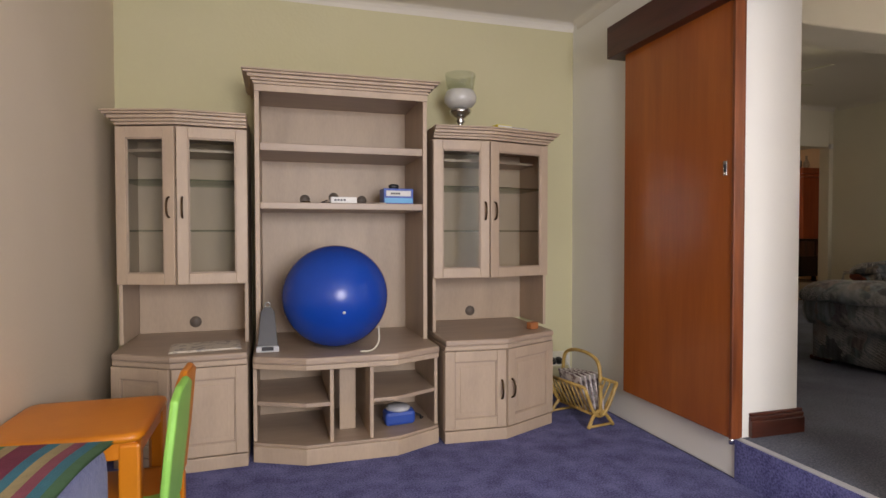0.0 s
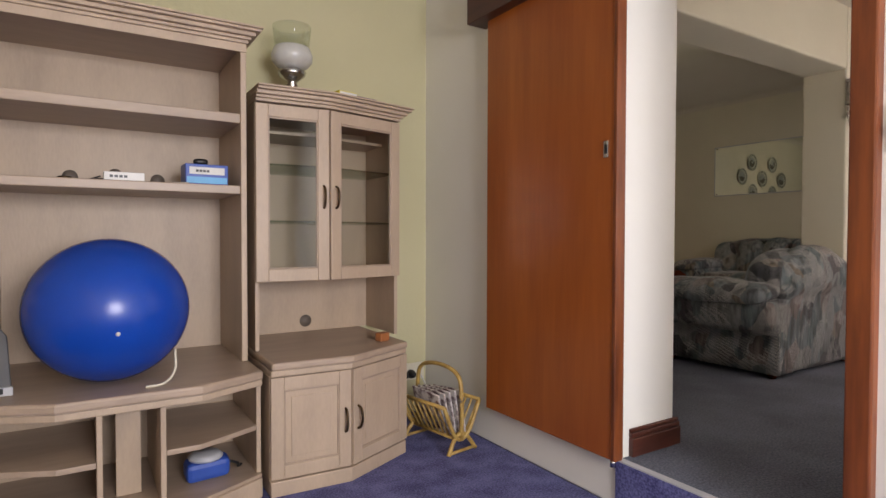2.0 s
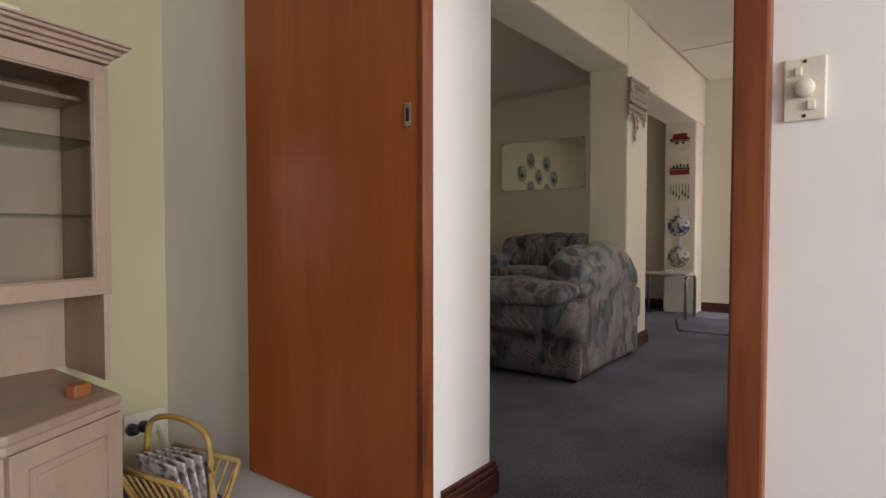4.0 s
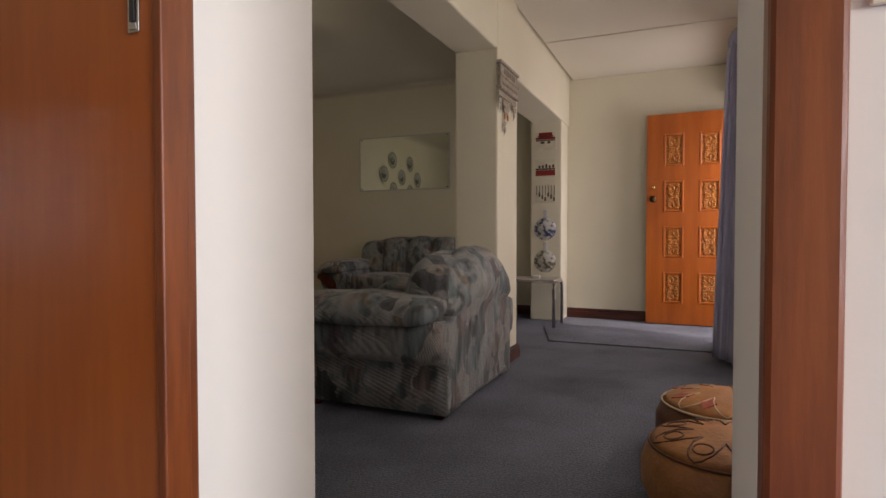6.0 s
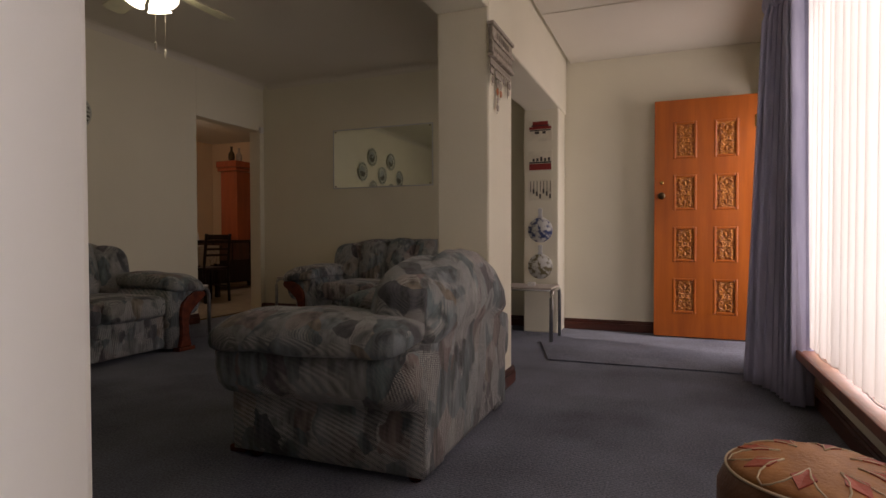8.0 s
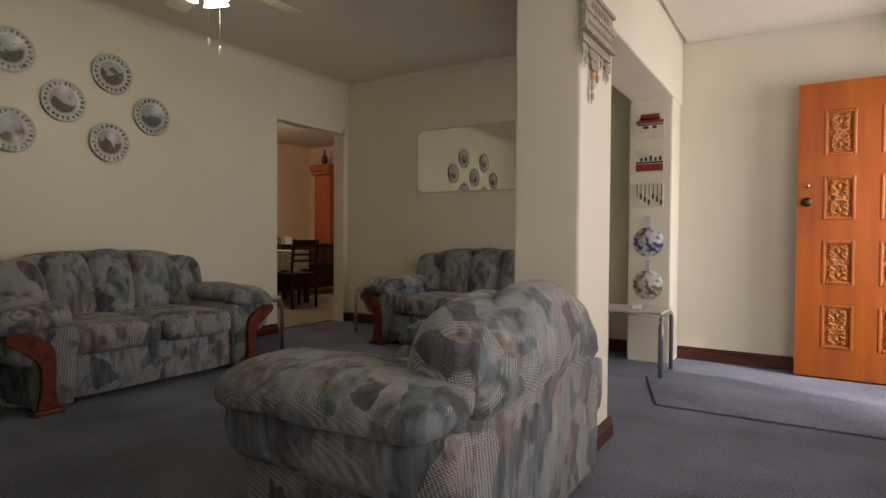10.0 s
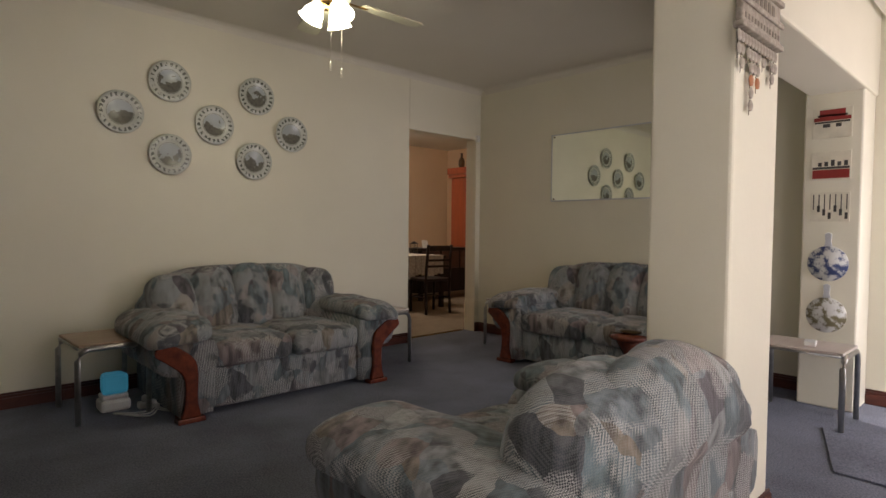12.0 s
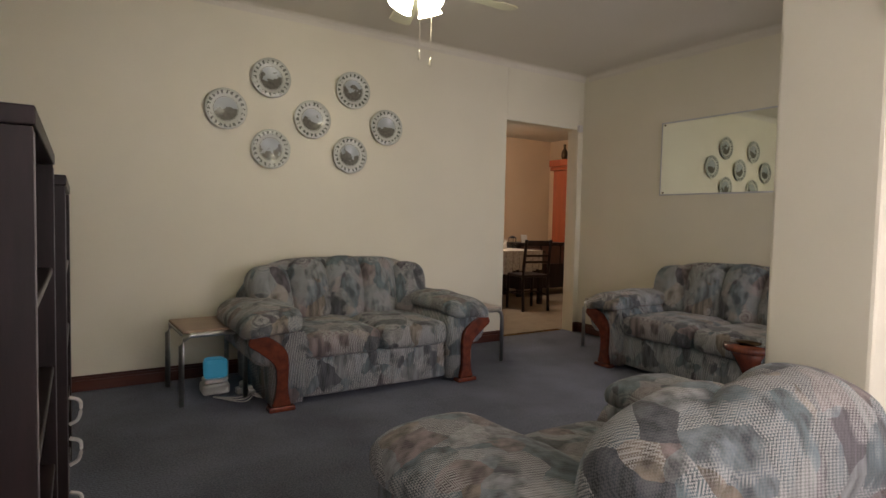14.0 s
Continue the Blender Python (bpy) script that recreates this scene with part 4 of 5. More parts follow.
# magazine rack
rk = thing("magazine_rack", pose(1.745, 2.97, 0, 0, 0, 100) @ Matrix.Scale(0.9, 4), "yellow cane magazine rack holding magazines", "magazine rack")
for s in (-1, 1):
    tube("slat_frame", [(-0.19, s * 0.13, 0.27), (0.19, s * 0.13, 0.27)], 0.011, M_CANE, rk)
    tube("slat_frame", [(-0.17, s * 0.035, 0.085), (0.17, s * 0.035, 0.085)], 0.011, M_CANE, rk)
    for k in range(9):
        x = -0.165 + 0.33 * k / 8
        tube("slat", [(x, s * 0.035, 0.085), (x * 1.1, s * 0.128, 0.268)], 0.006, M_CANE, rk, 6)
for s in (-1, 1):
    tube("leg", curve_pts([(s * 0.19, -0.13, 0.27), (s * 0.185, -0.06, 0.12), (s * 0.18, 0.0, 0.075), (s * 0.185, 0.06, 0.12), (s * 0.19, 0.13, 0.27)], 5), 0.011, M_CANE, rk)
    tube("leg", curve_pts([(s * 0.19, -0.10, 0.011), (s * 0.18, -0.05, 0.08), (s * 0.18, 0.0, 0.11), (s * 0.18, 0.05, 0.08), (s * 0.19, 0.10, 0.011)], 5), 0.012, M_CANE, rk)
    tube("rung", [(s * 0.19, -0.095, 0.02), (s * 0.19, 0.095, 0.02)], 0.009, M_CANE, rk)
tube("handle", curve_pts([(-0.185, 0, 0.08), (-0.185, 0, 0.30), (-0.15, 0, 0.42), (0, 0, 0.455), (0.15, 0, 0.42), (0.185, 0, 0.30), (0.185, 0, 0.08)], 6), 0.012, M_CANE, rk)
for k in range(5):
    mg = thing("magazine", rk.matrix_basis @ pose(-0.02 * k + 0.01, 0.03 - 0.016 * k, 0.10, -18 + 3 * k, 2 * (k - 2), 0), "glossy magazine standing in the rack", "magazine", "magazines in the rack")
    box("pages", -0.11, 0.11, -0.006, 0.006, 0, 0.235, M_PAPER, mg, 0.002)
so = thing("wall_socket", pose(1.885, BY, 0.245), "ivory wall socket with black plugs", "socket")
box("plate", -0.09, 0.08, -0.01, 0.0, -0.05, 0.05, M_IVORY, so, 0.003)
for sx in (-0.065, -0.015):
    lathe("plug", [(0.024, 0), (0.026, 0.02), (0.018, 0.045), (0.008, 0.06)], M_BLACK, so, 14, pose(sx, -0.01, -0.01, 90, 0, 0))
tube("cable", curve_pts([(0.03, -0.06, -0.01), (0.06, -0.08, -0.1), (0.07, -0.06, -0.22), (0.05, -0.04, -0.32)], 6), 0.004, M_WHITE, so, 6)
boxes("rocker", [(0.03, 0.045, -0.014, -0.0102, -0.01, 0.02), (0.052, 0.066, -0.014, -0.0102, -0.01, 0.02)], M_WHITE, so, 0.002)

# children's table, chairs and seat
kt = thing("kids_table", pose(-0.585, 2.09, 0.0), "orange plastic children's table", "table")
bm = bmesh.new()
add_pillow(bm, 0, 0, 0.487, 0.225, 0.225, 0.016, 0.3, 0.18, 40, 8)
finish("top", bm, M_ORANGE, kt, smooth=True)
boxes("apron", [(-0.2, 0.2, -0.205, -0.19, 0.42, 0.475), (-0.2, 0.2, 0.19, 0.205, 0.42, 0.475), (-0.205, -0.19, -0.19, 0.19, 0.42, 0.475), (0.19, 0.205, -0.19, 0.19, 0.42, 0.475)], M_ORANGE, kt, 0.005)
for sx in (-1, 1):
    for sy in (-1, 1):
        prism("leg", [(sx * 0.215, sy * 0.215), (sx * 0.15, sy * 0.21), (sx * 0.17, sy * 0.17), (sx * 0.21, sy * 0.15)], 0, 0.47, M_ORANGE, kt, 0.01)


def kids_chair(m, material, label):
    c = thing("kids_chair", m, label, "chair", "children's chairs at the small table")
    bm = bmesh.new(); add_pillow(bm, 0, 0, 0.275, 0.15, 0.15, 0.014, 0.3, 0.25, 32, 8)
    finish("seat", bm, material, c, smooth=True)
    bk = prism("backrest", [(-0.14, 0.0), (0.14, 0.0), (0.15, 0.2), (0.13, 0.36), (0.06, 0.385), (-0.06, 0.385), (-0.13, 0.36), (-0.15, 0.2)], -0.012, 0.012, material, c, 0.01, at=pose(0, 0.142, 0.28, 84, 0, 0))
    for sx in (-1, 1):
        for sy in (-1, 1):
            prism("leg", [(sx * 0.15, sy * 0.15), (sx * 0.105, sy * 0.15), (sx * 0.12, sy * 0.12), (sx * 0.15, sy * 0.105)], 0, 0.27, material, c, 0.008)
    return c


kids_chair(pose(-0.425, 1.82, 0, 0, 0, -90), M_GREEN, "lime green plastic children's chair")
kids_chair(pose(-0.44, 2.02, 0, 0, 0, -91), M_ORANGE, "orange plastic children's chair")
ot = thing("ottoman", pose(-0.60, 1.42, 0), "blue towelling covered low seat", "seat")
bm = bmesh.new(); add_pillow(bm, 0, 0, 0.285, 0.21, 0.25, 0.285, 0.2, 0.2, 40, 20)
finish("cushion", bm, M_BLUECLOTH, ot, smooth=True)
cl = thing("striped_cloth", pose(-0.60, 1.42, 0.573), "striped multicoloured cloth laid over the seat", "cloth")
bm = bmesh.new()
n = 15
for k in range(n):
    x0, x1 = -0.215 + 0.43 * k / n, -0.215 + 0.43 * (k + 1) / n
    ys = np.linspace(-0.27, 0.17, 12)
    rows = []
    for xx in (x0, x1):
        rows.append([[bm.verts.new((xx + 0.25 * (y + 0.05) * 0.3, y, zz + 0.006 * math.sin(9 * xx + 14 * y))) for zz in (0.004, 0.010)] for y in ys])
    for j in range(len(ys) - 1):
        for lev in (0, 1):
            f = bm.faces.new((rows[0][j][lev], rows[1][j][lev], rows[1][j + 1][lev], rows[0][j + 1][lev]))
            f.material_index = (0, 0, 1, 2, 4, 1, 3, 2)[k % 8]
finish("weave", bm, STRIPES, cl, smooth=True)

# ---- lounge and hall things ----
def loft(bm, rows, close=True):
    """Skin a row of equal rings."""
    k = len(rows[0])
    for a, b in zip(rows, rows[1:]):
        for j in range(k if close else k - 1):
            bm.faces.new((a[j], a[(j + 1) % k], b[(j + 1) % k], b[j]))
    bm.faces.new(rows[0][::-1])
    bm.faces.new(rows[-1])


def sofa(name, half, over, m, label, flutes, seats, crest, group):
    """Upholstered seat with overhanging padded arms and mahogany arm fronts. Its front faces -y; the floor is z = 0.
    half: from the middle to the outer face of the side panel; over: how far the arm hangs out past it."""
    s = thing(name, m, label, "sofa", group)
    inner = half - 0.20
    bm = bmesh.new()
    add_pillow(bm, 0, -0.02, 0.165, half - 0.14, 0.37, 0.135, 0.16, 0.16, 56, 12)
    finish("base", bm, M_FABRIC, s, smooth=True)
    sw = 2 * inner / seats
    for k in range(seats):
        bm = bmesh.new()
        add_pillow(bm, -inner + sw * (k + 0.5), -0.11, 0.355, sw / 2 + 0.006, 0.335, 0.088, 0.42, 0.25, 40, 14, None, lambda p: Vector((p.x, p.y, p.z + 0.012 * (1 - (p.x / sw * 2) ** 2) * (p.z > 0))))
        finish("seat_cushion", bm, M_FABRIC, s, smooth=True)
    # back: upright panel behind, rolled over at the top, its top line arched
    bw = half - 0.012
    bm = bmesh.new()
    prof = [(0.24, 0.03), (0.40, 0.03), (0.415, 0.06), (0.415, 0.44), (0.42, 0.50), (0.448, 0.545), (0.468, 0.61), (0.462, 0.69), (0.435, 0.76), (0.385, crest - 0.012), (0.33, crest), (0.275, crest - 0.03), (0.235, 0.66), (0.22, 0.42)]
    rows = []
    nx = 44
    for i in range(nx + 1):
        u = -1 + 2 * i / nx
        top = 1 - (0.75 if flutes < 3 else 0.62) * abs(u) ** (2.7 if flutes < 3 else 5.0)
        seam = 1 - 0.018 * math.exp(-(u * 9) ** 2) if flutes < 3 else 1
        wide = 1 + 0.05 * (flutes > 2)
        row = []
        for y, z in prof:
            over_arm = max(0.0, z - 0.46)
            zz = z if z <= 0.46 else 0.46 + over_arm * top * seam
            pinch = 1.0 if z <= 0.44 else 0.55 + 0.45 * max(0.0, 1 - abs(u) ** 8)
            xx = u * bw * (wide if z > 0.5 else 1.0) * (0.92 if flutes < 3 and z > 0.47 else 1.0)
            row.append(bm.verts.new((xx, 0.33 + (y - 0.33) * pinch, zz)))
        rows.append(row)
    loft(bm, rows)
    finish("back", bm, M_FABRIC, s, smooth=True)
    fw = 2 * (bw - 0.015) / flutes
    for q in range(flutes):
        bm = bmesh.new()
        cx = -bw + 0.015 + fw * (q + 0.5)
        u = cx / bw
        hgt = (crest - 0.36) / 2 * (1 - (0.20 if flutes > 2 else 0.55) * abs(u) ** 2.2)
        tilt = Euler((radians(-17), radians((9 if flutes > 2 else 22) * u), 0)).to_matrix()
        add_pillow(bm, cx * 0.98, 0.262, 0.365 + hgt, fw / 2 * (1.12 if flutes > 2 else 1.02), 0.145, hgt + 0.005, 0.60, 0.72, 32, 22, tilt)
        finish("back_cushion", bm, M_FABRIC, s, smooth=True)
    for sg in (-1, 1):
        # side panel and rolled arm
        bm = bmesh.new()
        prof = [(-0.19, 0.03), (0.0, 0.03), (0.003, 0.16), (0.0, 0.266), (over * 0.62, 0.276), (over * 0.92, 0.315), (over, 0.375), (over * 1.0, 0.43), (over * 0.72, 0.47), (-0.03, 0.49), (-0.12, 0.495), (-0.19, 0.475), (-0.215, 0.40), (-0.20, 0.28)]
        rows = []
        for i in range(19):
            v = i / 18
            y = -0.415 + 0.827 * v
            lift = 1.0 + 0.03 * math.sin(math.pi * v) - 0.05 * max(0, 0.15 - v) / 0.15
            e = 1 - 0.35 * max(0, 0.06 - v) / 0.06
            rows.append([bm.verts.new((sg * (half + (x if x <= 0.003 else x * e * (1 - 0.35 * max(0, v - 0.85) / 0.15))), y - (0.035 * math.sin((z - 0.26) / 0.24 * math.pi) if z > 0.26 and v < 0.06 else 0), z if z < 0.27 else 0.27 + (z - 0.27) * lift)) for x, z in prof])
        loft(bm, rows)
        finish("arm", bm, M_FABRIC, s, smooth=True)
        # loose pad lying along the arm, its nose drooping over the front
        bm = bmesh.new()
        pc = (over - 0.19) / 2 + 0.012
        add_pillow(bm, sg * (half + pc), -0.04, 0.532, (over + 0.19) / 2 + 0.036, 0.435, 0.068, 0.66, 0.40, 44, 16, None,
                   lambda p: Vector((p.x + 0.006 * math.sin(p.y * 21), p.y, p.z * (1 + 0.10 * math.sin(p.y * 17 + 1)) - 0.045 * max(0, -p.y / 0.435) ** 4 - 0.030 * max(0.0, sg * p.x / 0.15) ** 2)))
        finish("arm_pad", bm, M_FABRIC, s, smooth=True)
        # welt under the pad
        tube("piping", curve_pts([(sg * (half + over + 0.012), -0.40, 0.478), (sg * (half + over + 0.020), -0.1, 0.492), (sg * (half + over * 0.8), 0.26, 0.488)], 6), 0.006, M_FABRIC, s, 6)
        # mahogany front: an outward scroll at the top running down to a flared foot
        ax = half - (0.055 if flutes > 2 else 0.10)
        f = over
        out = curve_pts([(f + 0.05, 0.455, 0), (f + 0.062, 0.405, 0), (f * 0.55 + 0.045, 0.345, 0), (0.040, 0.265, 0), (0.034, 0.13, 0), (0.055, 0.03, 0)], 5)
        inn = curve_pts([(-0.055, 0.03, 0), (-0.036, 0.13, 0), (-0.040, 0.27, 0), (-0.022, 0.36, 0), (f * 0.4 + 0.0, 0.43, 0), (f + 0.01, 0.47, 0)], 5)
        fr = prism("arm_front", [(sg * p.x, p.y) for p in out + inn], 0.0, 0.038, M_MAHOG, s, 0.007, at=Matrix.Translation((sg * ax, -0.413, 0.0)) @ pose(0, 0, 0, 90, 0, 0))
        tagged(fr, "polished mahogany arm front")
        box("foot", sg * ax - 0.078, sg * ax + 0.078, -0.462, -0.385, 0, 0.03, M_MAHOG, s, 0.008)
        lathe("foot", [(0.02, 0), (0.03, 0.018), (0.025, 0.045)], M_MAHOG, s, 14, pose(sg * (half - 0.05), 0.36, 0))
        lathe("foot", [(0.022, 0), (0.034, 0.018), (0.028, 0.045)], M_MAHOG, s, 14, pose(sg * (half - 0.035), -0.33, 0))
    return s


GRP = "matching upholstered lounge suite"
sofa("sofa", 0.715, 0.13, pose(4.615, 5.475, UF), "two-seater sofa in grey-teal tapestry with mahogany arm fronts", 5, 2, 0.85, GRP)
sofa("sofa", 0.80, 0.13, pose(6.925, 4.105, UF, 0, 0, -90), "two-seater sofa in grey-teal tapestry against the end wall", 5, 2, 0.85, GRP)
sofa("armchair", 0.515, 0.10, pose(4.265, 2.76, UF, 0, 0, 180), "armchair in grey-teal tapestry, its back to the hall", 2, 1, 0.82, GRP)


def stool(m, top, label):
    """Square tubular stool: two bent legs and a laminate top."""
    s = thing("side_table", m, label, "side table", "tubular steel side tables")
    w, dp, h = 0.185, 0.235, 0.425
    for sy in (-1, 1):
        p = [(-w, sy * dp, 0.005), (-w, sy * dp, h - 0.06), (-w + 0.015, sy * dp, h - 0.02), (-w + 0.05, sy * dp, h), (w - 0.05, sy * dp, h), (w - 0.015, sy * dp, h - 0.02), (w, sy * dp, h - 0.06), (w, sy * dp, 0.005)]
        tube("leg", p, 0.0155, M_STEEL, s, 10)
    for sx in (-1, 1):
        tube("rail", [(sx * (w - 0.06), -dp, h), (sx * (w - 0.06), dp, h)], 0.009, M_STEEL, s, 8)
        tube("edge_rail", [(sx * (w - 0.004), -dp * 0.95, h + 0.004), (sx * (w - 0.004), dp * 0.95, h + 0.004)], 0.006, M_STEEL, s, 8)
    box("top", -w + 0.005, w - 0.005, -dp, dp, h + 0.010, h + 0.028, top, s, 0.006)
    return s


stool(pose(3.64, 5.62, UF, 0, 0, 2), M_STOOLTOP, "tubular steel side table with wood-grain top")
stool(pose(5.67, 5.60, UF), M_STOOLGREY, "tubular steel side table with pale top")
stool(pose(7.08, 5.22, UF), M_STOOLGREY, "tubular steel side table beside the sofa")
stool(pose(6.76, 2.70, UF), M_STOOLGREY, "tubular steel side table under the wall pictures")
o = thing("soap_box", pose(6.72, 2.66, UF + 0.454, 0, 0, 10), "small white packet on the side table", "packet")
box("body", -0.05, 0.05, -0.03, 0.03, 0, 0.028, M_WHITE, o, 0.004)
# humming night light and adaptor under the side table
o = thing("night_light", pose(3.69, 5.60, UF) @ Matrix.Scale(1.18, 4), "translucent teal lamp on a white base", "lamp")
box("base", -0.07, 0.07, -0.06, 0.06, 0, 0.06, M_WHITE, o, 0.015)
boxes("tray", [(-0.06, 0.06, -0.05, 0.05, 0.061, 0.085)], M_WHITE, o, 0.008)
prism("hood", [(-0.065, -0.05), (0.065, -0.05), (0.05, 0.05), (-0.05, 0.05)], 0.0855, 0.19, M_TEAL, o, 0.02)
o = thing("power_strip", pose(3.86, 5.50, UF), "white power strip with plugs and looped cables", "power strip")
box("body", -0.06, 0.06, -0.03, 0.03, 0, 0.04, M_WHITE, o, 0.008)
lathe("plug", [(0.02, 0.0402), (0.02, 0.07), (0.01, 0.08)], M_WHITE, o, 12, pose(-0.02, 0, 0))
for k in range(3):
    tube("cable", curve_pts([(0.02, -0.03, 0.02), (0.03 + 0.02 * k, -0.12 - 0.03 * k, 0.006), (0.10, -0.2 - 0.02 * k, 0.006), (0.14 - 0.03 * k, -0.1, 0.006), (0.05, -0.07, 0.03), (-0.05, -0.1 - 0.05 * k, 0.006), (-0.2, -0.02, 0.006)], 6), 0.004, M_WHITE, o, 6)

# plates
for k, (x, z) in enumerate(((3.84, 2.075), (4.155, 2.335), (4.80, 2.335), (4.47, 2.07), (5.10, 2.075), (4.155, 1.82), (4.78, 1.825))):
    p = thing("plate", pose(x, PY - 0.004, z, 90, 0, 0) , "round printed souvenir plate hung on the wall", "plate", "seven plates on the lounge wall")
    lathe("dish", [(0.065, 0.0), (0.08, 0.004), (0.137, 0.018), (0.144, 0.021), (0.142, 0.0235), (0.098, 0.0135), (0.092, 0.0105), (0.0, 0.0095)], plate_mat("plate_print_%s" % "abcdefg"[k], k + 1), p, 48)

# mirror
mi = thing("wall_mirror", pose(FX - 0.002, 4.455, 1.915), "large frameless wall mirror with thin edge", "mirror")
box("pane", -0.008, 0, -0.605, 0.605, -0.325, 0.325, M_MIRROR, mi, 0.0)
boxes("rim", [(-0.0095, -0.0085, -0.605, 0.605, -0.325, -0.313), (-0.0095, -0.0085, -0.605, 0.605, 0.313, 0.325), (-0.0095, -0.0085, 0.593, 0.605, -0.313, 0.313), (-0.0095, -0.0085, -0.605, -0.593, -0.313, 0.313)], M_GREYMETAL, mi, 0.0)
for sy in (-0.57, 0.57):
    for sz in (-0.30, 0.30):
        lathe("screw", [(0.008, 0), (0.007, 0.005)], M_BRONZE, mi, 10, pose(-0.0096, sy, sz, 0, -90, 0))

# ceiling fan with three lit shades
fan = thing("ceiling_fan", pose(4.49, 4.43, 0), "ivory ceiling fan with three lit glass shades", "ceiling fan")
lathe("rod", [(0.06, LC - 0.001), (0.055, LC - 0.05), (0.018, LC - 0.07), (0.018, 2.665), (0.11, 2.645), (0.125, 2.60), (0.11, 2.555), (0.05, 2.545)], M_FANBLADE, fan, 24)
lathe("hub", [(0.05, 2.5445), (0.06, 2.53), (0.05, 2.505), (0.02, 2.495)], M_BRASS, fan, 20)
for k in range(5):
    a = 72 * k
    b = pose(0, 0, 2.572, 0, 0, a)
    prism("blade", [(0.20, -0.055), (0.60, -0.07), (0.635, -0.04), (0.635, 0.04), (0.60, 0.07), (0.20, 0.055)], -0.004, 0.004, M_FANBLADE, fan, 0.003, at=b @ pose(0, 0, 0, 10, 0, 0))
    box("bracket", 0.10, 0.24, -0.015, 0.015, -0.012, -0.0045, M_BRASS, fan, 0.003, at=b @ pose(0, 0, 0, 10, 0, 0))
for k in range(3):
    sh = lathe("lamp_shade", [(0.02, 0.0), (0.035, -0.02), (0.055, -0.06), (0.06, -0.09), (0.07, -0.105), (0.066, -0.105), (0.05, -0.06), (0.015, -0.005)], M_BULB, fan, 22, pose(0, 0, 2.53, 0, 0, 30 + 120 * k) @ pose(0.06, 0, 0, 0, -28, 0))
    tagged(sh, "glowing frosted glass shade")
for dx, ln in ((-0.03, 0.285), (0.04, 0.31)):
    tube("pull_chain", [(dx, -0.05, 2.52), (dx, -0.05, 2.49 - ln)], 0.0012, M_IVORY, fan, 6)
    lathe("pull_knob", [(0.003, 2.49 - ln), (0.006, 2.48 - ln), (0.007, 2.45 - ln), (0.003, 2.44 - ln)], M_IVORY, fan, 10, pose(dx, -0.05, 0))
o = thing("alarm_sensor", pose(7.33, PY - 0.002, 2.30), "small white alarm sensor in the corner", "sensor")
box("body", -0.025, 0.025, -0.04, 0, -0.035, 0.035, M_WHITE, o, 0.01)

# bookcases
def bookcase(y0, y1, x1, top, shelves, label):
    b = thing("bookcase", pose(0, 0, UF), label, "bookcase", "dark bookcases along the lounge wall")
    x0 = WX1 + 0.03
    h = top - UF
    t = 0.022
    each("side", [(x0, x1, y0, y0 + t, 0, h - t), (x0, x1, y1 - t, y1, 0, h - t)], M_DARKWOOD, b, 0.002)
    box("top", x0, x1 + 0.004, y0 - 0.004, y1 + 0.004, h - t + 0.001, h + 0.012, M_DARKWOOD, b, 0.003)
    box("back", x0, x0 + 0.008, y0 + t, y1 - t, 0.05, h - t, M_DARKWOOD, b, 0)
    for k in range(shelves + 1):
        z = 0.05 + (h - 0.1) * k / (shelves + 1)
        box("shelf", x0 + 0.009, x1 - 0.006, y0 + t + 0.001, y1 - t - 0.001, z, z + 0.02, M_DARKWOOD, b, 0.002)
    # front edges drawn pale: wear plus reflected light put into the colour
    boxes("edging", [(x1 + 0.0005, x1 + 0.002, y0 + 0.003, y0 + t - 0.003, 0.02, h - t - 0.01), (x1 + 0.0005, x1 + 0.002, y1 - t + 0.003, y1 - 0.003, 0.02, h - t - 0.01)] + [(x1 - 0.0055, x1 - 0.004, y0 + t + 0.004, y1 - t - 0.004, 0.053 + (h - 0.1) * k / (shelves + 1), 0.067 + (h - 0.1) * k / (shelves + 1)) for k in range(shelves + 1)], M_EDGE_GLINT, b, 0)
    box("kickboard", x0 + 0.03, x1 - 0.03, y0 + t + 0.001, y1 - t - 0.001, 0, 0.049, M_DARKWOOD, b, 0)
    return b


bookcase(2.95, 3.87, 2.897, 1.485, 3, "dark brown half-empty bookcase against the wall")
bb = bookcase(3.90, 4.85, 2.925, 1.425, 3, "dark brown lower bookcase against the wall")
for z in (0.07, 0.27, 0.42):
    tube("handle", curve_pts([(2.926, 4.2, z - 0.05), (2.955, 4.2, z - 0.03), (2.96, 4.2, z + 0.03), (2.926, 4.2, z + 0.05)], 5), 0.007, M_WHITE, bb, 6)

# small turned table with dark tray in the lounge
o = thing("pedestal_table", pose(6.52, 3.70, UF), "low round mahogany table with an ornament tray", "table")
lathe("top", [(0.15, 0.36), (0.16, 0.37), (0.155, 0.40), (0.0, 0.402)], M_MAHOG, o, 28)
lathe("column", [(0.13, 0.0), (0.12, 0.03), (0.04, 0.06), (0.035, 0.2), (0.09, 0.30), (0.12, 0.359)], M_MAHOG, o, 24)
lathe("tray", [(0.06, 0.4025), (0.09, 0.415), (0.085, 0.425), (0.02, 0.43)], M_BRONZE, o, 20)

